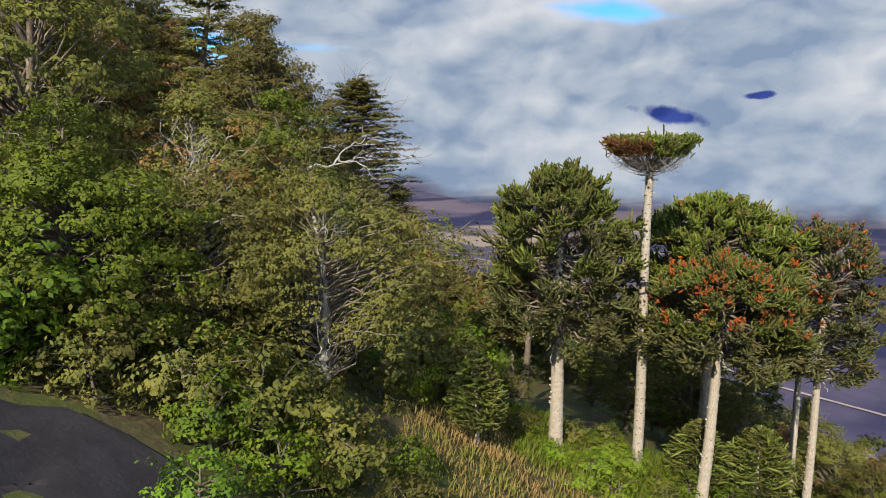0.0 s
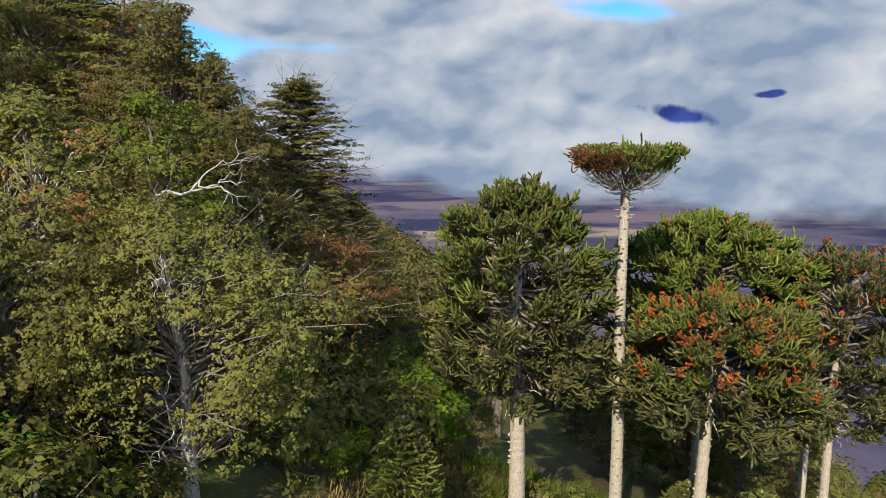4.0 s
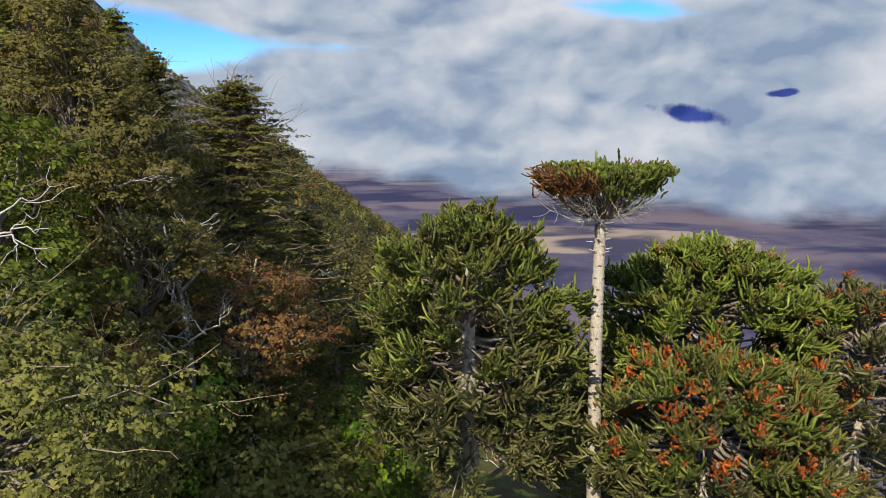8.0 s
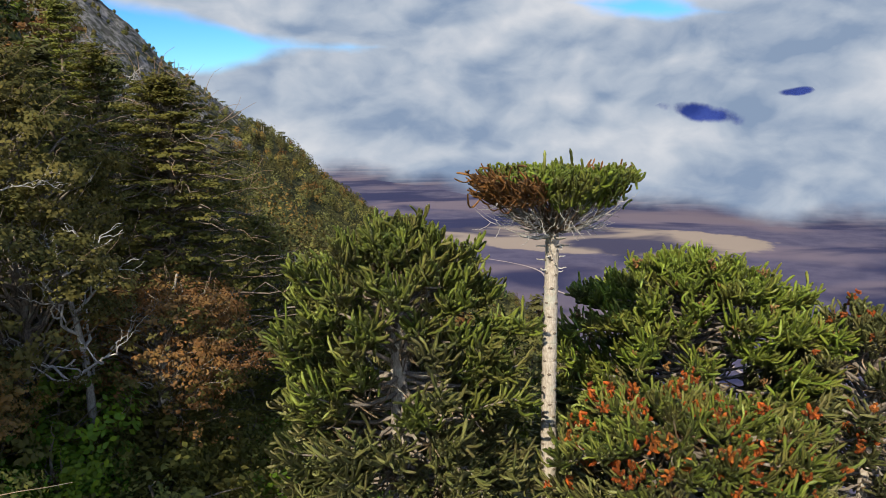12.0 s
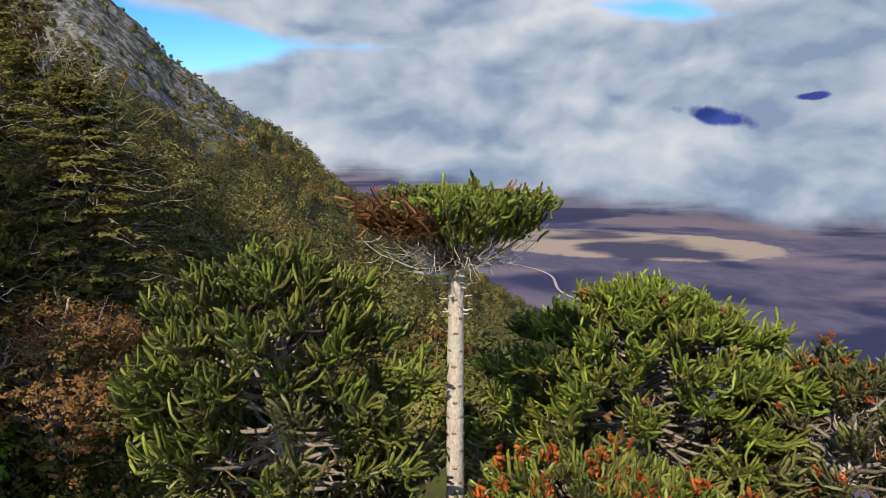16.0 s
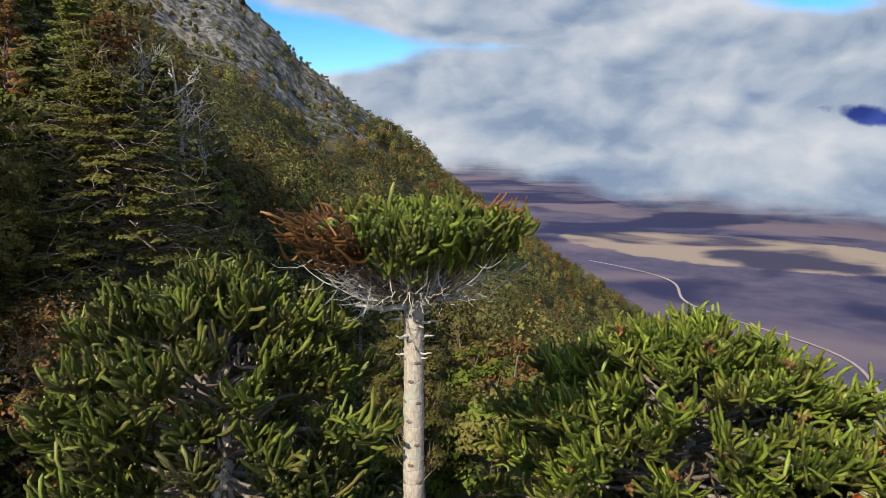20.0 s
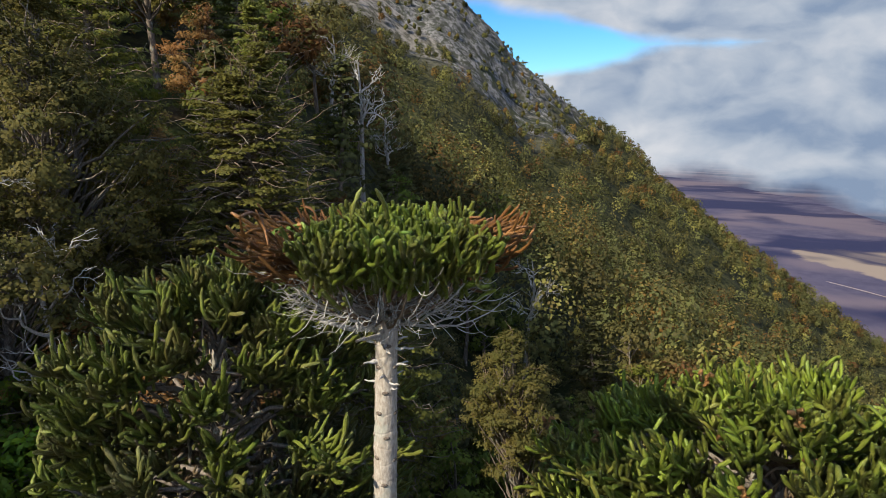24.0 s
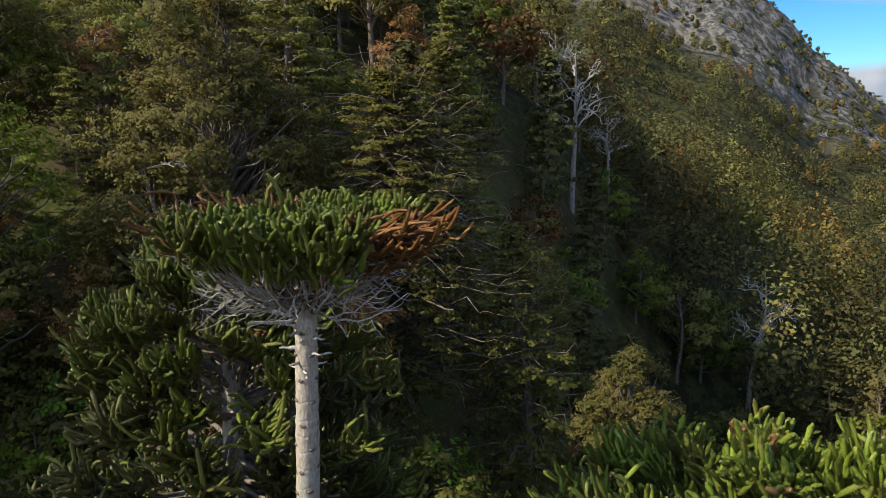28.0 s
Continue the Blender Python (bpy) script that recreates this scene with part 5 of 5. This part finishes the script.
def build_grass(name, mat, n, seed, box, tall, label):
    rng = np.random.default_rng(seed)
    x, y = rng.uniform(box[0], box[1], n), rng.uniform(box[2], box[3], n)
    x, y = np.round(x / 0.5) * 0.5 + rng.normal(0, 0.16, n), np.round(y / 0.5) * 0.5 + rng.normal(0, 0.16, n)
    ok = np.array([off_track(a, b) > 3.2 for a, b in zip(x, y)])
    x, y = x[ok], y[ok]
    n = len(x)
    h = tall * rng.uniform(0.4, 1.3, n)
    a = rng.uniform(0, 6.283, n)
    tip = np.stack([np.cos(a) * h * 0.5, np.sin(a) * h * 0.5, h], -1)
    base = np.stack([x, y, land(x, y) - 0.05], -1)
    side = np.stack([-np.sin(a), np.cos(a), np.zeros(n)], -1) * 0.035
    V = np.stack([base - side, base + side, base + tip * 0.6 + side * 0.8 + np.array([0, 0, 0.08]), base + tip], 1).reshape(-1, 3)
    tagged(new(name, mesh_from(name, V, np.arange(4 * n).reshape(n, 4), mat)), label, "grass", kind="stuff")


build_grass("dry_grass", GRASS, 34000, 91, (-15, 12, -34, 6), 0.5, "tufts of dry golden grass between the trunks")
build_grass("green_grass", FERN, 9000, 92, (-9, 9, -8, 8), 0.8, "green grass and herbs round the trunks")
for x, y, k in ((-23.6, -24.6, 1.3), (-20.0, -24.4, 1.2), (-26.2, -26.2, 1.3), (-18.6, -28.6, 1.0), (-26.5, -24.0, 2.0), (-24.0, -23.0, 1.8), (-30.0, -23.5, 2.2), (-21.5, -23.0, 1.6), (-19.0, -22.0, 1.7), (-33.0, -25.0, 2.3), (-16.5, -22.5, 1.5), (-28.5, -25.5, 1.6), (-27.5, -27.0, 1.6), (-31.0, -29.0, 1.8), (-17.5, -25.0, 1.2), (-33.5, -28.0, 2.2), (-30.0, -26.0, 2.0)):
    put_copy(SHRUB[int(rng.random() * 3)], x, y, rng.uniform(0, 360), k)
for i in range(150):
    x, y = rng.uniform(-24, 14), rng.uniform(-36, 4)
    golden = -15 < x < -1 and -23 < y < -2
    if off_track(x, y) < 4 or (golden and rng.random() < 0.85):
        continue
    put_copy(SHRUB[int(rng.random() * 3)], x, y, rng.uniform(0, 360), rng.uniform(0.5, 1.1) if x > -12 else rng.uniform(0.8, 1.6))

for i in range(64):
    x, y = rng.uniform(-25, -10.5), rng.uniform(-9, 13)
    if math.hypot(x + 5.8, y) < 5.5 or (x > -16 and y < -2):
        continue
    put_copy(SHRUB[(1, 2, 1, 0)[i % 4]], x, y, rng.uniform(0, 360), rng.uniform(1.2, 2.5))
